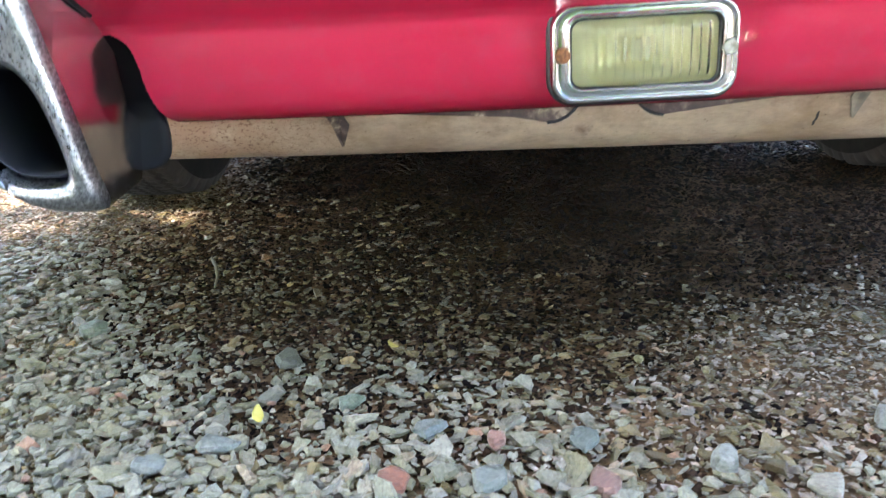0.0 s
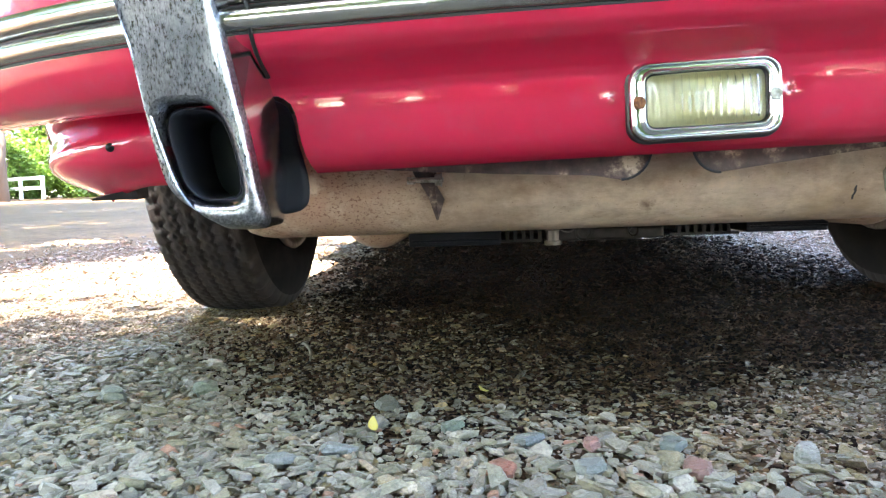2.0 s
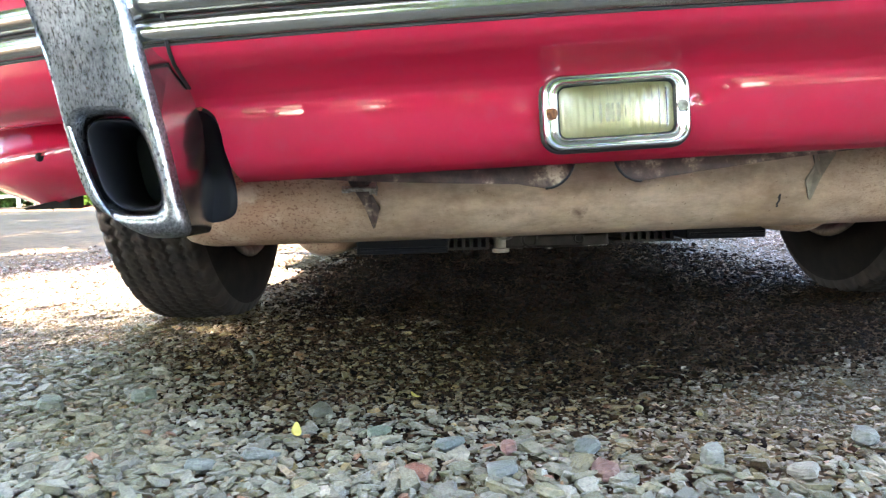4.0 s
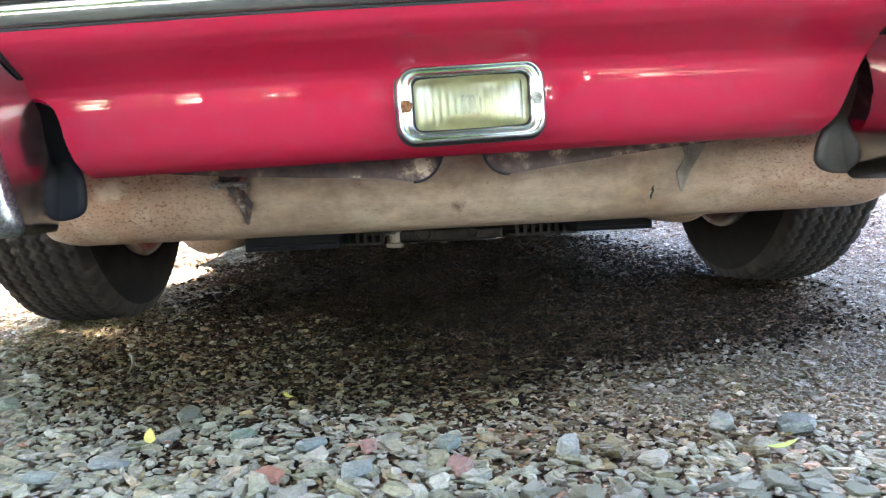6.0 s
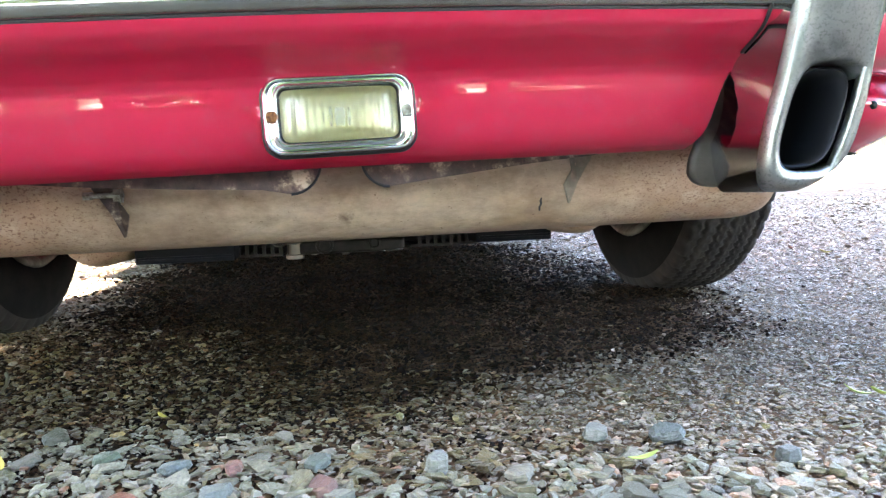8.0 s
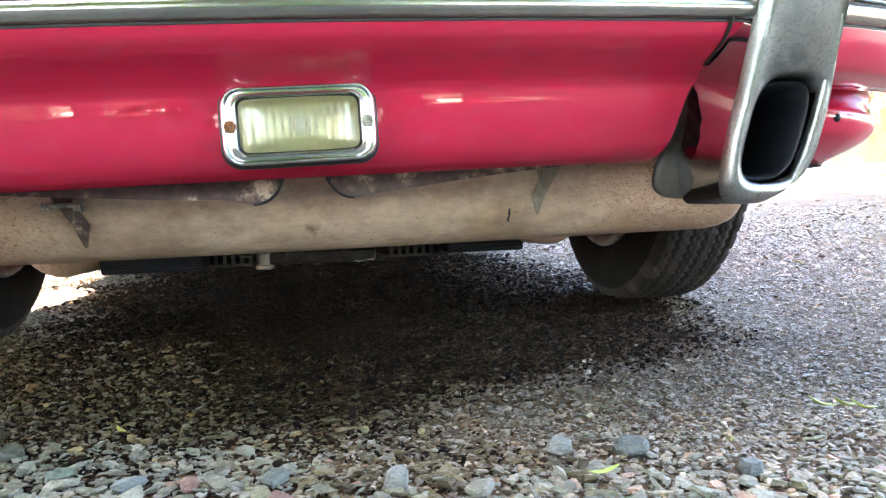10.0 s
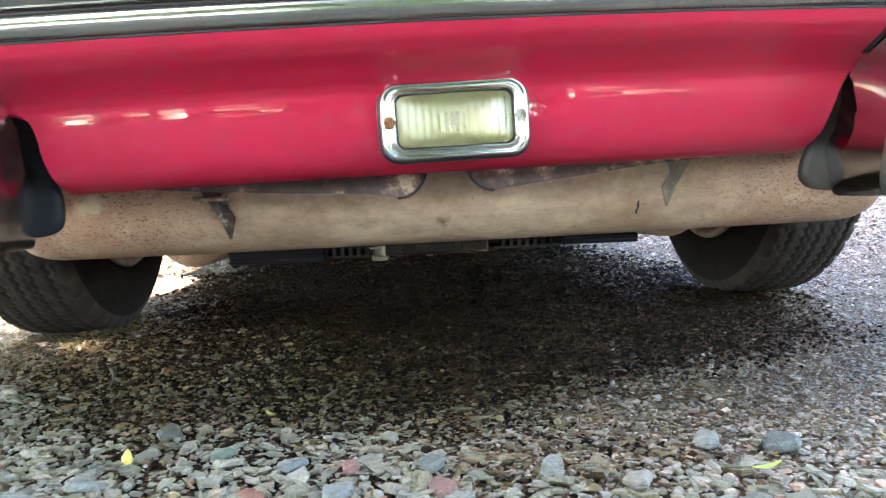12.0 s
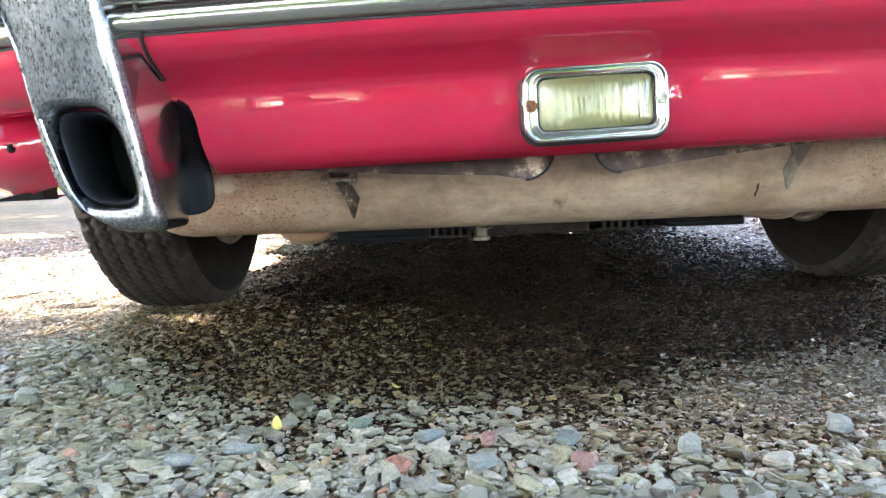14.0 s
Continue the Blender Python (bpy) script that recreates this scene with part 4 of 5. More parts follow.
# dirty tail plates between bumper lip and silencer
def tail_plate(pts, rim, label):
    bm = bmesh.new()
    f = [bm.verts.new((x, 0.548, z)) for x, z in pts]
    bk = [bm.verts.new((x, 0.551, z)) for x, z in pts]
    cap(bm, f); cap(bm, bk[::-1])
    for k in range(len(pts)):
        j = (k + 1) % len(pts)
        bm.faces.new((f[k], f[j], bk[j], bk[k]))
    bmesh.ops.recalc_face_normals(bm, faces=bm.faces[:])
    plate = car_part("tail_plate", bm, dirty_steel, label, False)
    bm = bmesh.new()
    tube(bm, [(x, 0.5465, z) for x, z in rim], 0.0012, 8)
    car_part("rolled_rim", bm, soot, "dark rolled rim", parent=plate)


arc_l = [(0.075 + 0.026 * math.cos(a), 0.236 + 0.027 * math.sin(a)) for a in np.linspace(0, -math.pi / 2, 9)]
arc_r = [(0.160 + 0.024 * math.cos(a), 0.238 + 0.025 * math.sin(a)) for a in np.linspace(math.pi, math.pi * 1.5, 9)]
tail_plate([(-0.16, 0.30), (0.101, 0.30)] + arc_l + [(0.050, 0.2135), (-0.02, 0.2165), (-0.10, 0.221), (-0.16, 0.226)], arc_l, "grimy steel tail plate with rounded end")
tail_plate([(0.46, 0.30), (0.136, 0.30)][::-1] + [(0.46, 0.30), (0.46, 0.244), (0.40, 0.240), (0.29, 0.2295), (0.20, 0.2185), (0.178, 0.2155)] + arc_r[::-1], arc_r, "grimy steel tail plate with rounded end")


# engine underside
def heater_can(x, y, z, r, length):
    bm = bmesh.new()
    rows = []
    for t, k in ((0, 0.05), (0, 0.8), (0.08, 0.97), (0.5, 1.0), (0.92, 0.97), (1, 0.8), (1, 0.05)):
        rows.append([(x + r * k * math.cos(2 * math.pi * i / 32), y + length * t, z + r * k * math.sin(2 * math.pi * i / 32)) for i in range(32)])
    sheet(bm, rows, True)
    bmesh.ops.recalc_face_normals(bm, faces=bm.faces[:])
    car_part("heater_drum", bm, beige, "beige heater drum under the engine")


heater_can(-0.186, 0.87, 0.178, 0.052, 0.30)
heater_can(0.424, 0.80, 0.199, 0.054, 0.30)
for x0, x1, z0, z1, y0 in ((-0.146, -0.02, 0.127, 0.17, 0.90), (0.302, 0.408, 0.137, 0.18, 0.885)):
    bm = bmesh.new()
    box(bm, x0, x1, y0, y0 + 0.28, z0, z1, 0.003)
    box(bm, x0 + 0.004, x1 - 0.002, y0 - 0.004, y0 + 0.01, z0 + 0.006, z0 + 0.009, 0.001)
    car_part("engine_shroud", bm, black_paint, "black pressed-steel engine shroud", False)
bm = bmesh.new()
box(bm, 0.0, 0.29, 0.96, 1.30, 0.138, 0.19, 0.006)
sump = car_part("sump", bm, alloy, "finned oily alloy sump", False)
for k in range(30):
    x = -0.035 + k * 0.0115
    if 0.035 < x < 0.22:
        continue
    bm = bmesh.new()
    box(bm, x, x + 0.005, 0.95, 1.25, 0.127 + 0.004 * (x > 0.2), 0.145)
    car_part("fin", bm, alloy, "", False, parent=sump)
bm = bmesh.new()
box(bm, 0.045, 0.21, 0.945, 1.05, 0.127, 0.146, 0.004)
car_part("sump_cover", bm, alloy, "oily sump cover plate", False, parent=sump)
for x0, x1, z0 in ((-0.037, 0.037, 0.1265), (0.219, 0.316, 0.1305)):
    bm = bmesh.new()
    box(bm, x0, x1, 0.951, 1.24, z0, z0 + 0.004, 0.001)
    car_part("fin_bar", bm, alloy, "", False, parent=sump)


def turned(name, x, y, z, steps, upright, material, label, segments=24):
    """A turned piece: steps hold radius and distance along its axis."""
    bm = bmesh.new()
    rows = []
    for r, t in steps:
        row = []
        for k in range(segments):
            c, q = r * math.cos(2 * math.pi * k / segments), r * math.sin(2 * math.pi * k / segments)
            row.append((x + c, y + q, z + t) if upright else (x + c, y - t, z + q))
        rows.append(row)
    vs = sheet(bm, rows, True)
    cap(bm, vs[0]); cap(bm, vs[-1])
    bmesh.ops.recalc_face_normals(bm, faces=bm.faces[:])
    car_part(name, bm, material, label, False, parent=sump)


turned("drain_plug", 0.0555, 0.953, 0.121, ((0.010, 0.0), (0.0125, 0.001), (0.0125, 0.006), (0.0108, 0.007), (0.0108, 0.021), (0.0125, 0.022), (0.0125, 0.028)), True, bolt_steel, "dull metal drain plug")
turned("boss", 0.097, 0.946, 0.1395, ((0.0125, 0.0), (0.0120, 0.004), (0.0085, 0.005), (0.0075, 0.003), (0.004, 0.003)), False, alloy, "round cast boss")
turned("boss", 0.167, 0.946, 0.1395, ((0.0085, 0.0), (0.0082, 0.004), (0.0060, 0.005), (0.0050, 0.002), (0.003, 0.002)), False, alloy, "round cast boss")
for x, z in ((0.126, 0.1235), (0.188, 0.1255), (0.083, 0.1245)):
    turned("cover_nut", x, 0.965, z, ((0.0055, 0.0), (0.0055, 0.006), (0.003, 0.007)), True, bolt_steel, "small cover nut", 6)
bm = bmesh.new()
tube(bm, [(0.178, 0.941, 0.1285), (0.190, 0.939, 0.1278), (0.203, 0.939, 0.1300), (0.209, 0.941, 0.1288)], 0.0011, 6)
car_part("spring_clip", bm, chrome, "bright wire clip", parent=sump)
bm = bmesh.new()
tube(bm, [(0.050 + 0.0085 * math.cos(a), 0.735, 0.1585 + 0.0055 * math.sin(a)) for a in np.linspace(math.pi, 2 * math.pi, 9)], 0.0010, 6)
car_part("wire_loop", bm, bolt_steel, "thin wire loop under the drum", parent=muffler)

# unseen floor boxes, set low and black to keep light from under the car
bm = bmesh.new()
box(bm, -0.36, 0.68, 1.66, 3.7, 0.118, 0.25, 0.03)
box(bm, -0.62, 0.85, 1.95, 3.1, 0.15, 0.25, 0.03)
box(bm, -0.30, 0.60, 0.62, 1.62, 0.30, 0.345, 0.01)
car_part("underbody", bm, soot, "dark underbody floor, set low to block light", False)

# body shell over the running gear
bm = bmesh.new()
stations = [(0.56, 0.30, 0.36, 0.52), (0.62, 0.60, 0.34, 0.66), (0.90, 0.76, 0.34, 0.86), (1.30, 0.82, 0.36, 1.02), (1.75, 0.83, 0.26, 1.22), (2.3, 0.83, 0.22, 1.31), (2.9, 0.83, 0.22, 1.26), (3.3, 0.82, 0.24, 0.92), (3.8, 0.80, 0.36, 0.84), (4.2, 0.68, 0.32, 0.70), (4.38, 0.42, 0.34, 0.52)]
sx = [s[0] for s in stations]
rows = []
for y in np.linspace(0.56, 4.38, 60):
    w, z0, z1 = (float(np.interp(y, sx, [s[i] for s in stations])) for i in (1, 2, 3))
    row = []
    for k in range(40):
        a = 2 * math.pi * k / 40
        c, s = math.cos(a), math.sin(a)
        u = math.copysign(abs(c) ** 0.5, c)
        v = math.copysign(abs(s) ** 0.7, s)
        narrowing = 1 - 0.36 * smoothstep(0.62, 1.0, (v + 1) / 2) * smoothstep(0.8, 1.25, z1)
        row.append((XC + 0.045 + w * u * narrowing, y, (z0 + z1) / 2 + v * (z1 - z0) / 2))
    rows.append(row)
vs = sheet(bm, rows, True)
cap(bm, vs[0]); cap(bm, vs[-1])
bmesh.ops.recalc_face_normals(bm, faces=bm.faces[:])
car_part("body_shell", bm, red_paint, "rounded red coachwork")


def make_wheel():
    """Wheel about the x axis at the origin."""
    w = empty("wheel")
    R, W = 0.325, 0.170
    cross = []
    for k in range(61):
        u = -1 + 2 * k / 60
        crown = R - 0.006 * u * u - 0.028 * max(0.0, abs(u) - 0.80) ** 2 / 0.04
        cross.append((u * W / 2 * 0.93, crown, abs(u) < 0.95))
    wall = [(W / 2 * 0.97, R - 0.050), (W / 2 * 1.03, R - 0.070), (W / 2 * 1.02, R - 0.088), (W / 2 * 0.97, R - 0.104), (W / 2 * 0.86, R - 0.118)]
    bm = bmesh.new()
    rows = []
    M = 400
    for i in range(M):
        th = 2 * math.pi * i / M
        zig = abs(((i / 2.0) % 2) - 1) * 2 - 1
        row = [(-x, r, False) for x, r in wall[::-1]]
        for x, r, tread in cross:
            if tread:
                for n_, g0 in enumerate((-0.048, -0.024, 0.0, 0.024, 0.048)):
                    off = abs(x - g0 - 0.0036 * zig * (1 if n_ % 2 else -1))
                    r -= 0.0055 * (1 - smoothstep(0.0010, 0.0030, off))
                if abs(x) > 0.056 and (i % 8) < 2:
                    r -= 0.0045
                if (i % 4) == 0 and 0.006 < abs(abs(x) - 0.024) < 0.011:
                    r -= 0.0035
            row.append((x, r, tread))
        row += [(x, r, False) for x, r in wall]
        rows.append([(x, r * math.cos(th), r * math.sin(th)) for x, r, _ in row])
    vs = [[bm.verts.new(p) for p in row] for row in rows]
    for i in range(M):
        a, b = vs[i], vs[(i + 1) % M]
        for k in range(len(a) - 1):
            bm.faces.new((a[k], a[k + 1], b[k + 1], b[k]))
    bmesh.ops.recalc_face_normals(bm, faces=bm.faces[:])
    tyre = part("tyre", bm, rubber, w, "worn black tyre with zigzag tread", True)
    tyre.data.materials.append(sidewall)
    for p in tyre.data.polygons:
        if math.hypot(p.center[1], p.center[2]) < R - 0.026:
            p.material_index = 1
    bm = bmesh.new()
    rows = []
    for x, r in ((-0.066, 0.200), (-0.070, 0.213), (-0.073, 0.212), (-0.072, 0.200), (-0.05, 0.178), (-0.02, 0.172), (0.02, 0.165), (0.045, 0.178), (0.066, 0.190), (0.078, 0.196), (0.084, 0.204), (0.085, 0.211), (0.081, 0.214), (0.076, 0.212)):
        rows.append([(x, r * math.cos(2 * math.pi * k / 48), r * math.sin(2 * math.pi * k / 48)) for k in range(48)])
    sheet(bm, rows, True)
    rows = []
    for x, r in ((-0.03, 0.02), (-0.035, 0.08), (-0.02, 0.11), (-0.022, 0.166)):
        rows.append([(x, r * math.cos(2 * math.pi * k / 48), r * math.sin(2 * math.pi * k / 48)) for k in range(48)])
    vs = sheet(bm, rows, True)
    cap(bm, vs[0])
    bmesh.ops.recalc_face_normals(bm, faces=bm.faces[:])
    part("rim", bm, rim_paint, w, "dusty silver steel rim", True)
    bm = bmesh.new()
    rows = [[(x, r * math.cos(2 * math.pi * k / 40), r * math.sin(2 * math.pi * k / 40)) for k in range(40)] for x, r in ((0.055, 0.03), (0.055, 0.115), (0.048, 0.140), (0.02, 0.142), (-0.01, 0.142))]
    vs = sheet(bm, rows, True)
    cap(bm, vs[0])
    bmesh.ops.recalc_face_normals(bm, faces=bm.faces[:])
    part("brake_drum", bm, dirty_steel, w, "grimy brake drum", True)
    return w


wheel = make_wheel()
wheel_poses = [pose(-0.476, 1.268, 0.317), pose(0.794, 1.355, 0.318, 0, 0, 180), pose(-0.478, 3.50, 0.322), pose(0.800, 3.50, 0.322, 0, 0, 180)]
wheel.parent = car
wheel.matrix_basis = car_inverse @ wheel_poses[0]
for p in wheel_poses[1:]:
    copy_thing(wheel, car_inverse @ p)
bm = bmesh.new()
tube(bm, [(-0.45, 1.33, 0.322), (0.78, 1.33, 0.322)], 0.035, 16)
box(bm, 0.03, 0.29, 1.2, 1.62, 0.17, 0.36, 0.03)
car_part("rear_axle", bm, dirty_steel, "grimy axle and gearbox case", False)


# ---------------------------------------------------------------- loose things on the gravel
def single_stone(x, y, size, flat, color, label, seed, name="stone"):
    rng = np.random.default_rng(seed)
    b = bmesh.new()
    pts = []
    n = int(rng.integers(6, 10))
    for k in range(n):
        t, r = 2 * math.pi * (k + rng.uniform(-0.3, 0.3)) / n, rng.uniform(0.38, 0.56)
        for level, inset in ((-0.5, 0.6), (-0.1, 1.0), (0.28, rng.uniform(0.86, 1.0)), (0.46, rng.uniform(0.62, 0.80))):
            q = r * inset * rng.uniform(0.94, 1.05)
            pts.append(b.verts.new((size * q * math.cos(t), 0.82 * size * q * math.sin(t), size * flat * (level + rng.normal(0, 0.04)))))
    bmesh.ops.convex_hull(b, input=pts)
    bmesh.ops.delete(b, geom=[v for v in b.verts if not v.link_faces], context="VERTS")
    m = stone_material(name + "_surface", [(0.0, tuple(0.66 * c for c in color)), (1.0, tuple(0.66 * c for c in color))])
    ob = part(name, b, m)
    ob.matrix_world = pose(x, y, relief(x, y) + size * flat * 0.28, rng.uniform(-14, 14), rng.uniform(-14, 14), rng.uniform(0, 360))
    tagged(ob, label, "stone", "loose stones on the drive")


for x, y, size, flat, color, words, seed in (
        (0.175, 0.407, 0.023, 0.72, (0.36, 0.36, 0.33), "pale grey angular stone on the gravel", 2),
        (-0.346, 0.655, 0.031, 0.62, (0.22, 0.25, 0.19), "large grey-green rounded stone on the gravel", 5),
        (-0.437, 0.636, 0.034, 0.5, (0.23, 0.25, 0.20), "broad grey-green slate lying on the gravel", 7),
        (-0.039, 0.398, 0.028, 0.36, (0.36, 0.14, 0.085), "rust-red flat stone on the gravel", 9),
        (-0.117, 0.379, 0.016, 0.5, (0.42, 0.34, 0.20), "small ochre stone on the gravel", 21),
        (0.030, 0.434, 0.018, 0.6, (0.36, 0.18, 0.15), "small pink stone on the gravel", 12),
        (0.094, 0.386, 0.028, 0.42, (0.30, 0.16, 0.13), "dull red-brown stone on the gravel", 15),
        (0.367, 0.450, 0.034, 0.34, (0.20, 0.22, 0.21), "blue-grey flat slate bedded in the drive", 31),
        (0.312, 0.462, 0.030, 0.40, (0.30, 0.30, 0.27), "pale grey flat stone bedded in the drive", 32),
        (0.429, 0.379, 0.022, 0.60, (0.12, 0.13, 0.12), "dark slate stone on the gravel", 33),
        (0.229, 0.382, 0.030, 0.34, (0.40, 0.36, 0.30), "broad cream stone on the gravel", 34),
        (-0.164, 0.440, 0.032, 0.30, (0.27, 0.29, 0.27), "broad blue-grey slate on the gravel", 35),
        (-0.200, 0.418, 0.030, 0.32, (0.27, 0.29, 0.27), "broad blue-grey slate on the gravel", 36),
        (-0.078, 0.500, 0.024, 0.34, (0.20, 0.25, 0.19), "green-grey flat slate on the gravel", 37),
        (-0.140, 0.582, 0.036, 0.30, (0.13, 0.135, 0.095), "olive slate trodden into the drive", 38),
        (-0.016, 0.456, 0.028, 0.34, (0.21, 0.24, 0.24), "grey slate on the gravel", 39),
        (0.024, 0.393, 0.032, 0.32, (0.25, 0.27, 0.25), "blue-grey slate on the gravel", 40),
        (0.089, 0.436, 0.026, 0.36, (0.19, 0.22, 0.20), "grey-green slate on the gravel", 41)):
    single_stone(x, y, size, flat, color, words, seed)
for x, y, size, color, words in ((0.163, 0.577, 0.0095, (0.46, 0.40, 0.20), "tiny yellow-buff pebble on the drive"), (0.212, 0.551, 0.0095, (0.46, 0.38, 0.21), "tiny yellow-buff pebble on the drive"),
                                 (-0.034, 0.564, 0.0110, (0.58, 0.52, 0.42), "small whitish chip on the drive"), (-0.050, 0.612, 0.0100, (0.40, 0.27, 0.10), "small ochre crumb on the drive"),
                                 (0.118, 0.473, 0.0085, (0.55, 0.48, 0.32), "tiny cream pebble on the drive"), (0.456, 0.452, 0.0085, (0.46, 0.38, 0.16), "tiny yellow-buff pebble on the drive"),
                                 (-0.078, 0.790, 0.0065, (0.42, 0.34, 0.22), "tiny buff pebble on the drive"), (0.441, 0.600, 0.0065, (0.40, 0.34, 0.22), "tiny buff pebble on the drive")):
    single_stone(x, y, size, 0.6, color, words, int(1000 * (x + y)) % 97)


def leaf(name, x, y, length, width, material, label, turn, curl, tip=38):
    bm = bmesh.new()
    rows = []
    for k in range(9):
        t = k / 8
        w = width * math.sin(math.pi * min(0.97, t * 0.92 + 0.05)) ** 0.8
        rows.append([(s * w / 2, (t - 0.5) * length, curl * length * (t - 0.5) ** 2 + 0.15 * abs(s) * w) for s in (-1, -0.5, 0, 0.5, 1)])
    sheet(bm, rows)
    ob = part(name, bm, material, smooth=True)
    ob.matrix_world = pose(x, y, relief(x, y) + 0.016, tip, 8, turn)
    mod = ob.modifiers.new("thickness", "SOLIDIFY")
    mod.thickness = 0.0005
    return tagged(ob, label, "leaf")


leaf("leaf", -0.137, 0.458, 0.013, 0.008, yellow_leaf_mat, "small yellow fallen leaf on the gravel", 20, 1.2)
leaf("willow_leaf", 0.311, 0.366, 0.024, 0.0045, green_blade_mat, "yellow-green willow leaf on the gravel", -78, 0.5, 3)
for k, (x, y, turn_) in enumerate(((0.556, 0.474, 62), (0.570, 0.462, 100), (0.578, 0.450, 80))):
    leaf("green_leaf", x, y, 0.022, 0.010, green_blade_mat, "fresh green fallen leaf on the gravel", turn_, 0.7, 18)
leaf("leaf", 1.374, 1.646, 0.030, 0.016, yellow_leaf_mat, "yellow-green fallen leaf on the drive", 75, 0.7, 12)
leaf("leaf", -0.050, 0.577, 0.010, 0.006, yellow_leaf_mat, "tiny yellow leaf scrap on the drive", 60, 0.9, 20)
bm = bmesh.new()
tube(bm, [(-0.285, 0.842, 0.008), (-0.278, 0.822, 0.013), (-0.266, 0.797, 0.013), (-0.257, 0.770, 0.011), (-0.252, 0.742, 0.009)], [0.0016, 0.0022, 0.0021, 0.0018, 0.0012], 8)
tagged(part("twig", bm, twig_mat, smooth=True), "short pale dry twig on the gravel", "twig")


# ---------------------------------------------------------------- trees and far things
def make_tree(height, crown_r, crown_z, leaves, seed, leaf_size):
    rng = random.Random(seed)
    t = empty("tree")
    bm = bmesh.new()
    tube(bm, [(0, 0, 0), (0.05, 0.02, height * 0.25), (-0.04, 0.05, height * 0.55), (0.05, 0, height * 0.9)], [0.20, 0.15, 0.11, 0.03], 12)
    tips = []
    for k in range(11):
        a = k * 2.4 + rng.uniform(-0.3, 0.3)
        z0 = height * (0.35 + 0.05 * k)
        r = crown_r * rng.uniform(0.55, 0.95)
        tip = (r * math.cos(a), r * math.sin(a), z0 + crown_r * rng.uniform(0.2, 0.5))
        tube(bm, [(0, 0, z0), (tip[0] * 0.5, tip[1] * 0.5, z0 + (tip[2] - z0) * 0.35), tip], [0.06, 0.04, 0.01], 7)
        tips.append(tip)
    part("trunk", bm, bark, t, "brown bark trunk with limbs", True)
    clumps = []
    while len(clumps) < 60:
        v = Vector((rng.uniform(-1, 1), rng.uniform(-1, 1), rng.uniform(-1, 1)))
        if 0.25 < v.length < 1:
            clumps.append((Vector((v.x * crown_r, v.y * crown_r, crown_z + v.z * crown_r * 0.75)), crown_r * rng.uniform(0.16, 0.3)))
    verts, faces = [], []
    for k in range(leaves):
        c, r = clumps[rng.randrange(len(clumps))]
        p = c + Vector((rng.gauss(0, r * 0.6), rng.gauss(0, r * 0.6), rng.gauss(0, r * 0.5)))
        e = Euler((rng.uniform(-1, 1), rng.uniform(-1, 1), rng.uniform(0, 6.28))).to_matrix()
        s = leaf_size * rng.uniform(0.7, 1.3)
        b = len(verts)
        for q in ((0, -1, 0), (0.45, 0, 0.1), (0, 1, 0), (-0.45, 0, 0.1)):
            verts.append((p + e @ (Vector(q) * s))[:])
        faces.append((b, b + 1, b + 2, b + 3))
    me = bpy.data.meshes.new("crown")
    me.from_pydata(verts, [], faces)
    me.materials.append(leaf_green)
    c = new("crown", me)
    c.parent = t
    return tagged(t, "leafy green deciduous tree beside the drive", "tree", "trees round the drive")


def over(x, y, height):
    """Where a crown at that height stands to shade the ground at x, y."""
    p = Vector((x, y, 0)) + SUN_FROM * (height / SUN_FROM.z)
    return p.x, p.y


# trees out of view, added where their crowns shade or dapple chosen ground
tree = make_tree(7.0, 2.7, 5.2, 24000, 3, 0.10)
tree.location = (*over(0.05, -0.40, 5.2), 0)
tree.scale = (0.80, 0.60, 1.0)
thin_tree = make_tree(7.0, 2.7, 5.2, 8500, 17, 0.10)
thin_tree.matrix_world = pose(*over(-4.6, 4.4, 5.8), 0, 0, 0, 250) @ Matrix.Diagonal((1.05, 1.4, 1.1, 1))
for gx, gy, wide_, turn_ in ((4.5, 5.5, 0.30, 40), (15.4, 14.6, 1.5, 310), (-2.2, 4.6, 0.42, 70), (-1.75, 2.25, 0.20, 150), (-3.6, 7.4, 0.60, 20), (-1.6, -3.0, 0.6, 80), (-4.6, -2.6, 0.8, 260), (0.8, -3.6, 1.3, 15), (-3.0, -4.4, 1.2, 120), (4.4, -3.2, 1.2, 220)):
    copy_thing(tree, pose(*over(gx, gy, 5.2), 0, 0, 0, turn_) @ Matrix.Diagonal((wide_, wide_, 1.0, 1)))
for gx, gy, wide_, turn_ in ((-6.2, 8.4, 1.2, 200), (-7.5, 13.5, 1.3, 110)):
    copy_thing(thin_tree, pose(*over(gx, gy, 5.2), 0, 0, 0, turn_) @ Matrix.Diagonal((wide_, wide_, 1.0, 1)))
copy_thing(tree, pose(*over(2.9, 2.9, 10.4), 0, 0, 0, 140) @ Matrix.Diagonal((0.95, 0.95, 2.0, 1)))
# sparse crowns, also unseen, break up the sunlit ground mirrored in the bumper
sparse_tree = make_tree(7.0, 2.7, 5.2, 3200, 29, 0.10)
sparse_tree.matrix_world = pose(*over(-12.5, -7.0, 5.2), 0, 0, 0, 10)
for gx, gy, wide_, turn_ in ((-5.5, -8.5, 0.9, 15), (3.5, -8.0, 0.8, 95), (8.5, -11.5, 1.1, 160), (-1.0, -13.0, 1.1, 215), (-11.0, -14.0, 1.2, 300), (6.5, -18.0, 1.2, 45)):
    copy_thing(sparse_tree, pose(*over(gx, gy, 5.2), 0, 0, 0, turn_) @ Matrix.Diagonal((wide_, wide_, 1.0, 1)))
far_tree = make_tree(7.0, 2.7, 5.2, 6500, 5, 0.15)
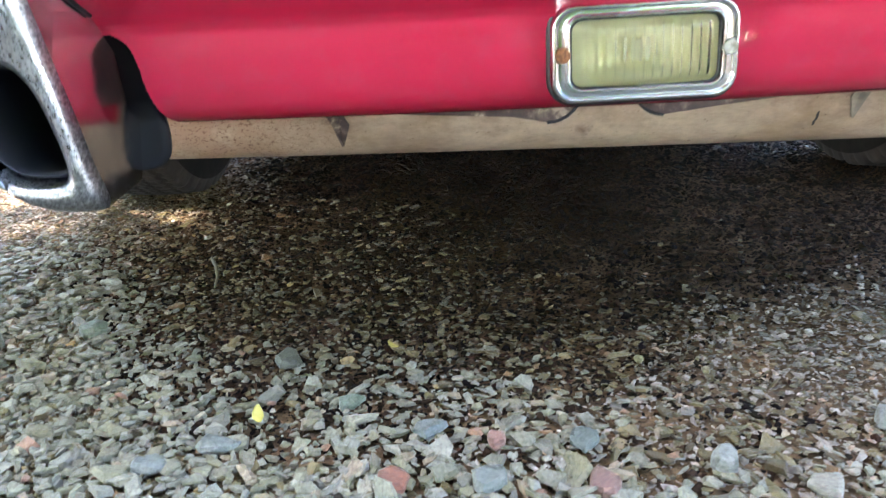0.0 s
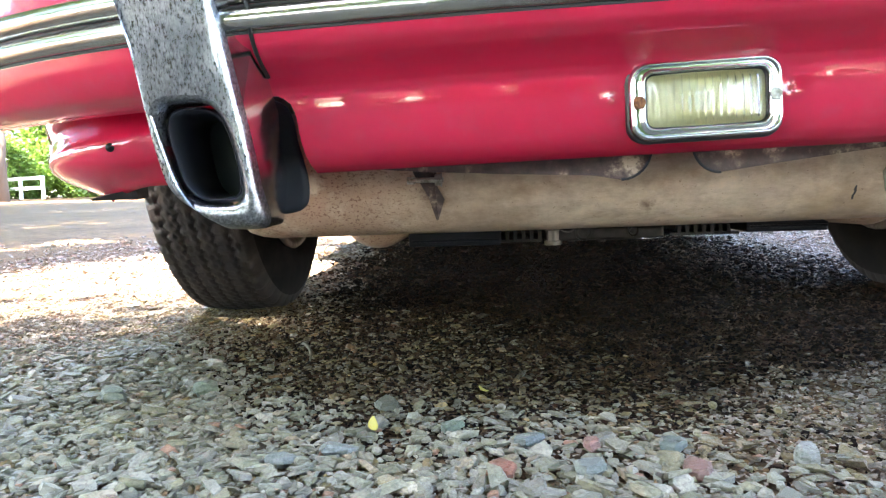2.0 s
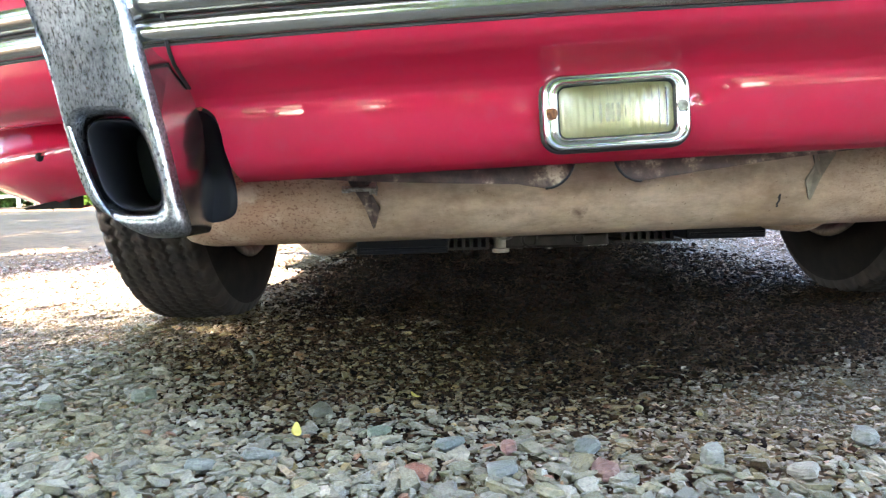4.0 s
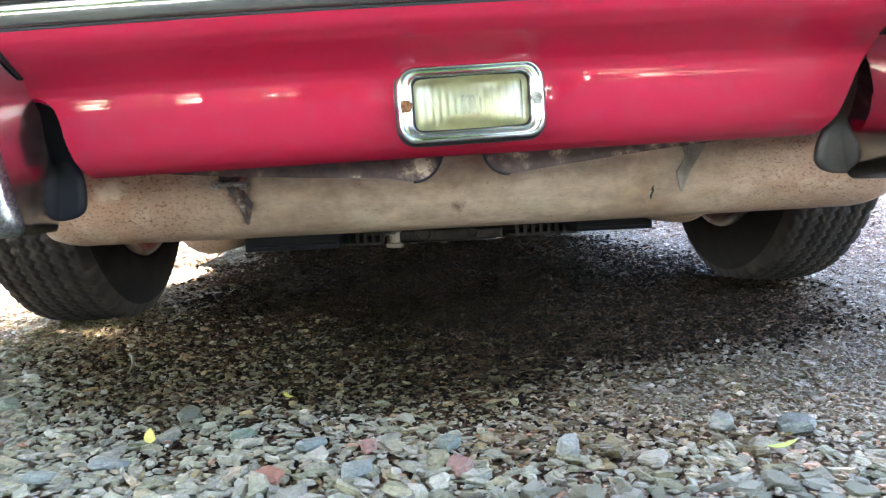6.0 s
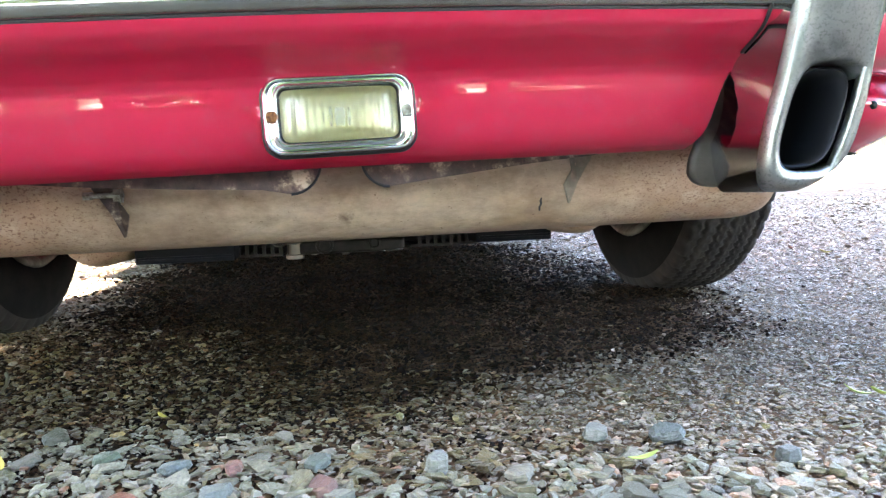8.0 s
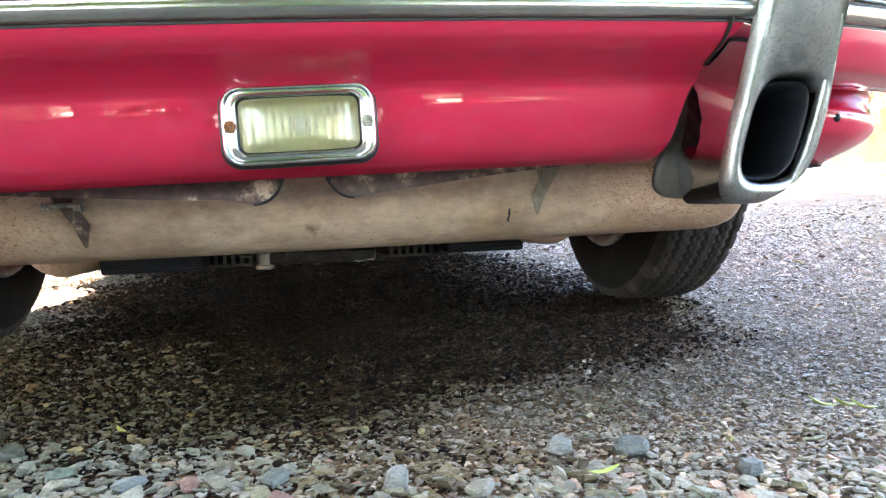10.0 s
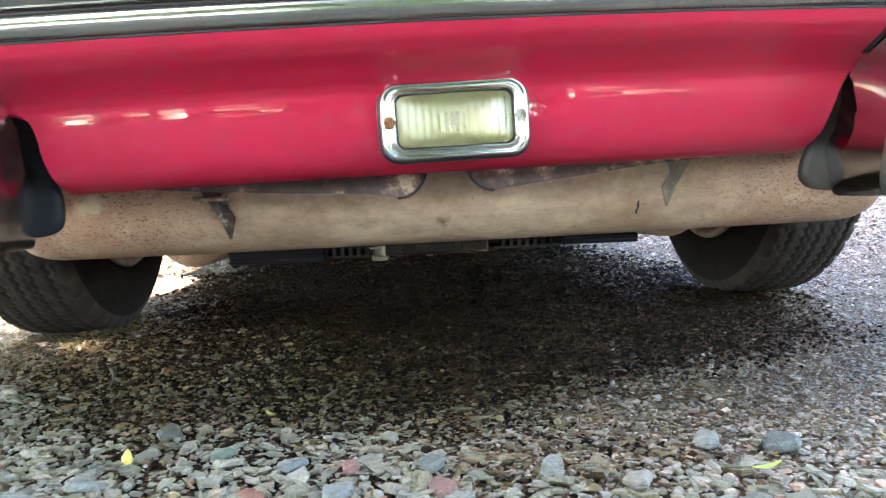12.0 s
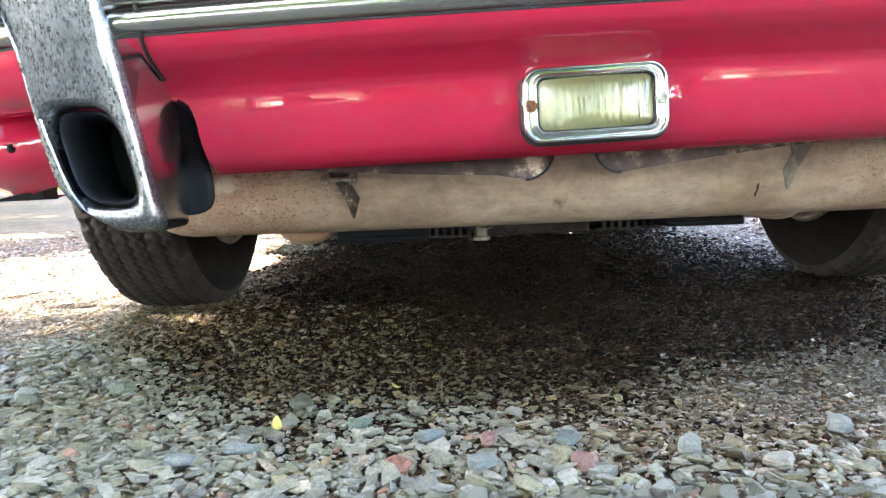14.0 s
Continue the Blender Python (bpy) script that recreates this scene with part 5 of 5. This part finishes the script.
far_tree.location = (-13.7, 20.6, terrain(-13.7, 20.6))
for x, y, s, r in ((-19.2, 21.5, 1.1, 40), (-26, 24, 1.3, 130), (-14, 34, 1.3, 220), (-22, 36, 1.4, 10), (34, 64, 0.9, 80), (58, 52, 0.9, 170), (70, 30, 0.9, 260), (-9, -30, 1.4, 60), (1, -33, 1.5, 300), (11, -29, 1.4, 120), (24, -24, 1.4, 20), (-24, -22, 1.5, 200), (34, -12, 1.4, 70), (-34, -8, 1.5, 160), (-11, -12, 1.3, 250), (-17, -6, 1.3, 330), (12, -13, 1.3, 110)):
    copy_thing(far_tree, pose(x, y, terrain(x, y), 0, 0, r) @ Matrix.Diagonal((s * 1.25, s * 1.6, s, 1)))


def make_bush(radius, height, leaves, seed):
    rng = random.Random(seed)
    bush = empty("bush")
    verts, faces = [], []
    clumps = []
    for k in range(40):
        a, q = rng.uniform(0, 6.28), radius * math.sqrt(rng.random())
        clumps.append(Vector((q * math.cos(a), q * math.sin(a), height * rng.random() ** 0.8 * (1 - 0.5 * (q / radius) ** 2))))
    for k in range(leaves):
        p = clumps[rng.randrange(40)] + Vector((rng.gauss(0, 0.22), rng.gauss(0, 0.22), rng.gauss(0, 0.2)))
        p.z = abs(p.z)
        e = Euler((rng.uniform(-1, 1), rng.uniform(-1, 1), rng.uniform(0, 6.28))).to_matrix()
        size = 0.09 * rng.uniform(0.7, 1.3)
        b = len(verts)
        for q in ((0, -1, 0), (0.45, 0, 0.1), (0, 1, 0), (-0.45, 0, 0.1)):
            verts.append((p + e @ (Vector(q) * size))[:])
        faces.append((b, b + 1, b + 2, b + 3))
    me = bpy.data.meshes.new("foliage")
    me.from_pydata(verts, [], faces)
    me.materials.append(leaf_green)
    c = new("foliage", me)
    c.parent = bush
    bm = bmesh.new()
    for k in range(7):
        a = k * 0.9
        tube(bm, [(0, 0, 0), (0.3 * radius * math.cos(a), 0.3 * radius * math.sin(a), height * 0.4), (0.6 * radius * math.cos(a), 0.6 * radius * math.sin(a), height * 0.75)], [0.03, 0.02, 0.008], 6)
    part("stems", bm, bark, bush, "thin woody stems", True)
    return tagged(bush, "dense sunlit green shrub at the edge of the drive", "bush", "shrubs round the drive")


bush = make_bush(1.5, 2.6, 7000, 8)
bush.location = (-19.0, 29.0, terrain(-19.0, 29.0))
# those at negative y are out of view, added to darken the mirrored horizon
for k, (x, y, s) in enumerate(((-16.5, 30.5, 1.2), (-21.5, 27.5, 1.3), (-24, 26, 1.2), (-14, 31.5, 1.1), (-20, 33, 1.7), (-17, 34, 1.8), (-24, 31, 1.8), (-27, 27, 1.6), (3, 38, 1.2), (-4, -27, 1.4), (5, -28, 1.5), (-13, -25, 1.5), (16, -25, 1.4), (-8.5, -26, 1.1), (0.5, -27, 1.1), (-17, -23.5, 1.1), (-21, -21, 1.1), (10.5, -26.5, 1.1))):
    copy_thing(bush, pose(x, y, terrain(x, y), 0, 0, 77 * k) @ Matrix.Diagonal((s, s, s, 1)))

# unseen shrub added behind the viewpoint, in place of the camera holder's dark bulk
copy_thing(bush, pose(0.05, -2.0, 0, 0, 0, 33) @ Matrix.Diagonal((0.46, 0.34, 0.5, 1)))

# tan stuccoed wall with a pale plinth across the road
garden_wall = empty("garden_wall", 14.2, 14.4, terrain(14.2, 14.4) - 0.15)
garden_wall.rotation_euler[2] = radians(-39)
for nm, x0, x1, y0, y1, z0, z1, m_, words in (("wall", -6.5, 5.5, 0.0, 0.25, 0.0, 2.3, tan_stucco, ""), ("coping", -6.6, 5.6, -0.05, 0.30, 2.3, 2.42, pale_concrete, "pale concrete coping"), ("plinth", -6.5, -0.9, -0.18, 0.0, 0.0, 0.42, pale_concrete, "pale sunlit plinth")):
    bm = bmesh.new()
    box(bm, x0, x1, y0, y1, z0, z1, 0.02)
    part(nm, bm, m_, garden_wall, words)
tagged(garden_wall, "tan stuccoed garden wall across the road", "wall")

# low white rail fence in front of the shrubs
fence = empty("fence", -17.5, 27.5, terrain(-17.5, 27.5))
turn = Matrix.Rotation(math.atan2(-6, 10) + math.pi, 4, "Z")
for k in range(1, 4):
    bm = bmesh.new()
    box(bm, -0.05, 0.05, -0.05, 0.05, 0, 0.85, 0.008)
    p = part("post", bm, white_paint, fence)
    p.location = turn @ Vector((k * 1.6 - 3.2, 0, 0))
    p.rotation_euler[2] = math.atan2(-6, 10)
for z in (0.35, 0.72):
    bm = bmesh.new()
    box(bm, -1.7, 1.7, -0.02, 0.02, z, z + 0.12, 0.006)
    p = part("rail", bm, white_paint, fence)
    p.rotation_euler[2] = math.atan2(-6, 10)
tagged(fence, "low white painted rail fence before green shrubs", "fence")

# single chippings of the gravel bed
chipping_meshes = []
for tv, tf in large_t:
    me = bpy.data.meshes.new("chipping")
    me.from_pydata(tv.tolist(), [], tf.tolist())
    me.materials.append(slate)
    chipping_meshes.append(me)
rng = np.random.default_rng(8)
for x, y, z, size, flat in single:
    ob = new("chipping", chipping_meshes[int(rng.integers(len(chipping_meshes)))])
    ob.parent = ground
    turn_ = Euler((rng.normal(0, 0.19), rng.normal(0, 0.19), rng.uniform(0, 6.28))).to_matrix().to_4x4()
    ob.matrix_basis = Matrix.Translation((x, y, z)) @ turn_ @ Matrix.Diagonal((size, size * rng.uniform(0.55, 0.95), size * flat, 1))
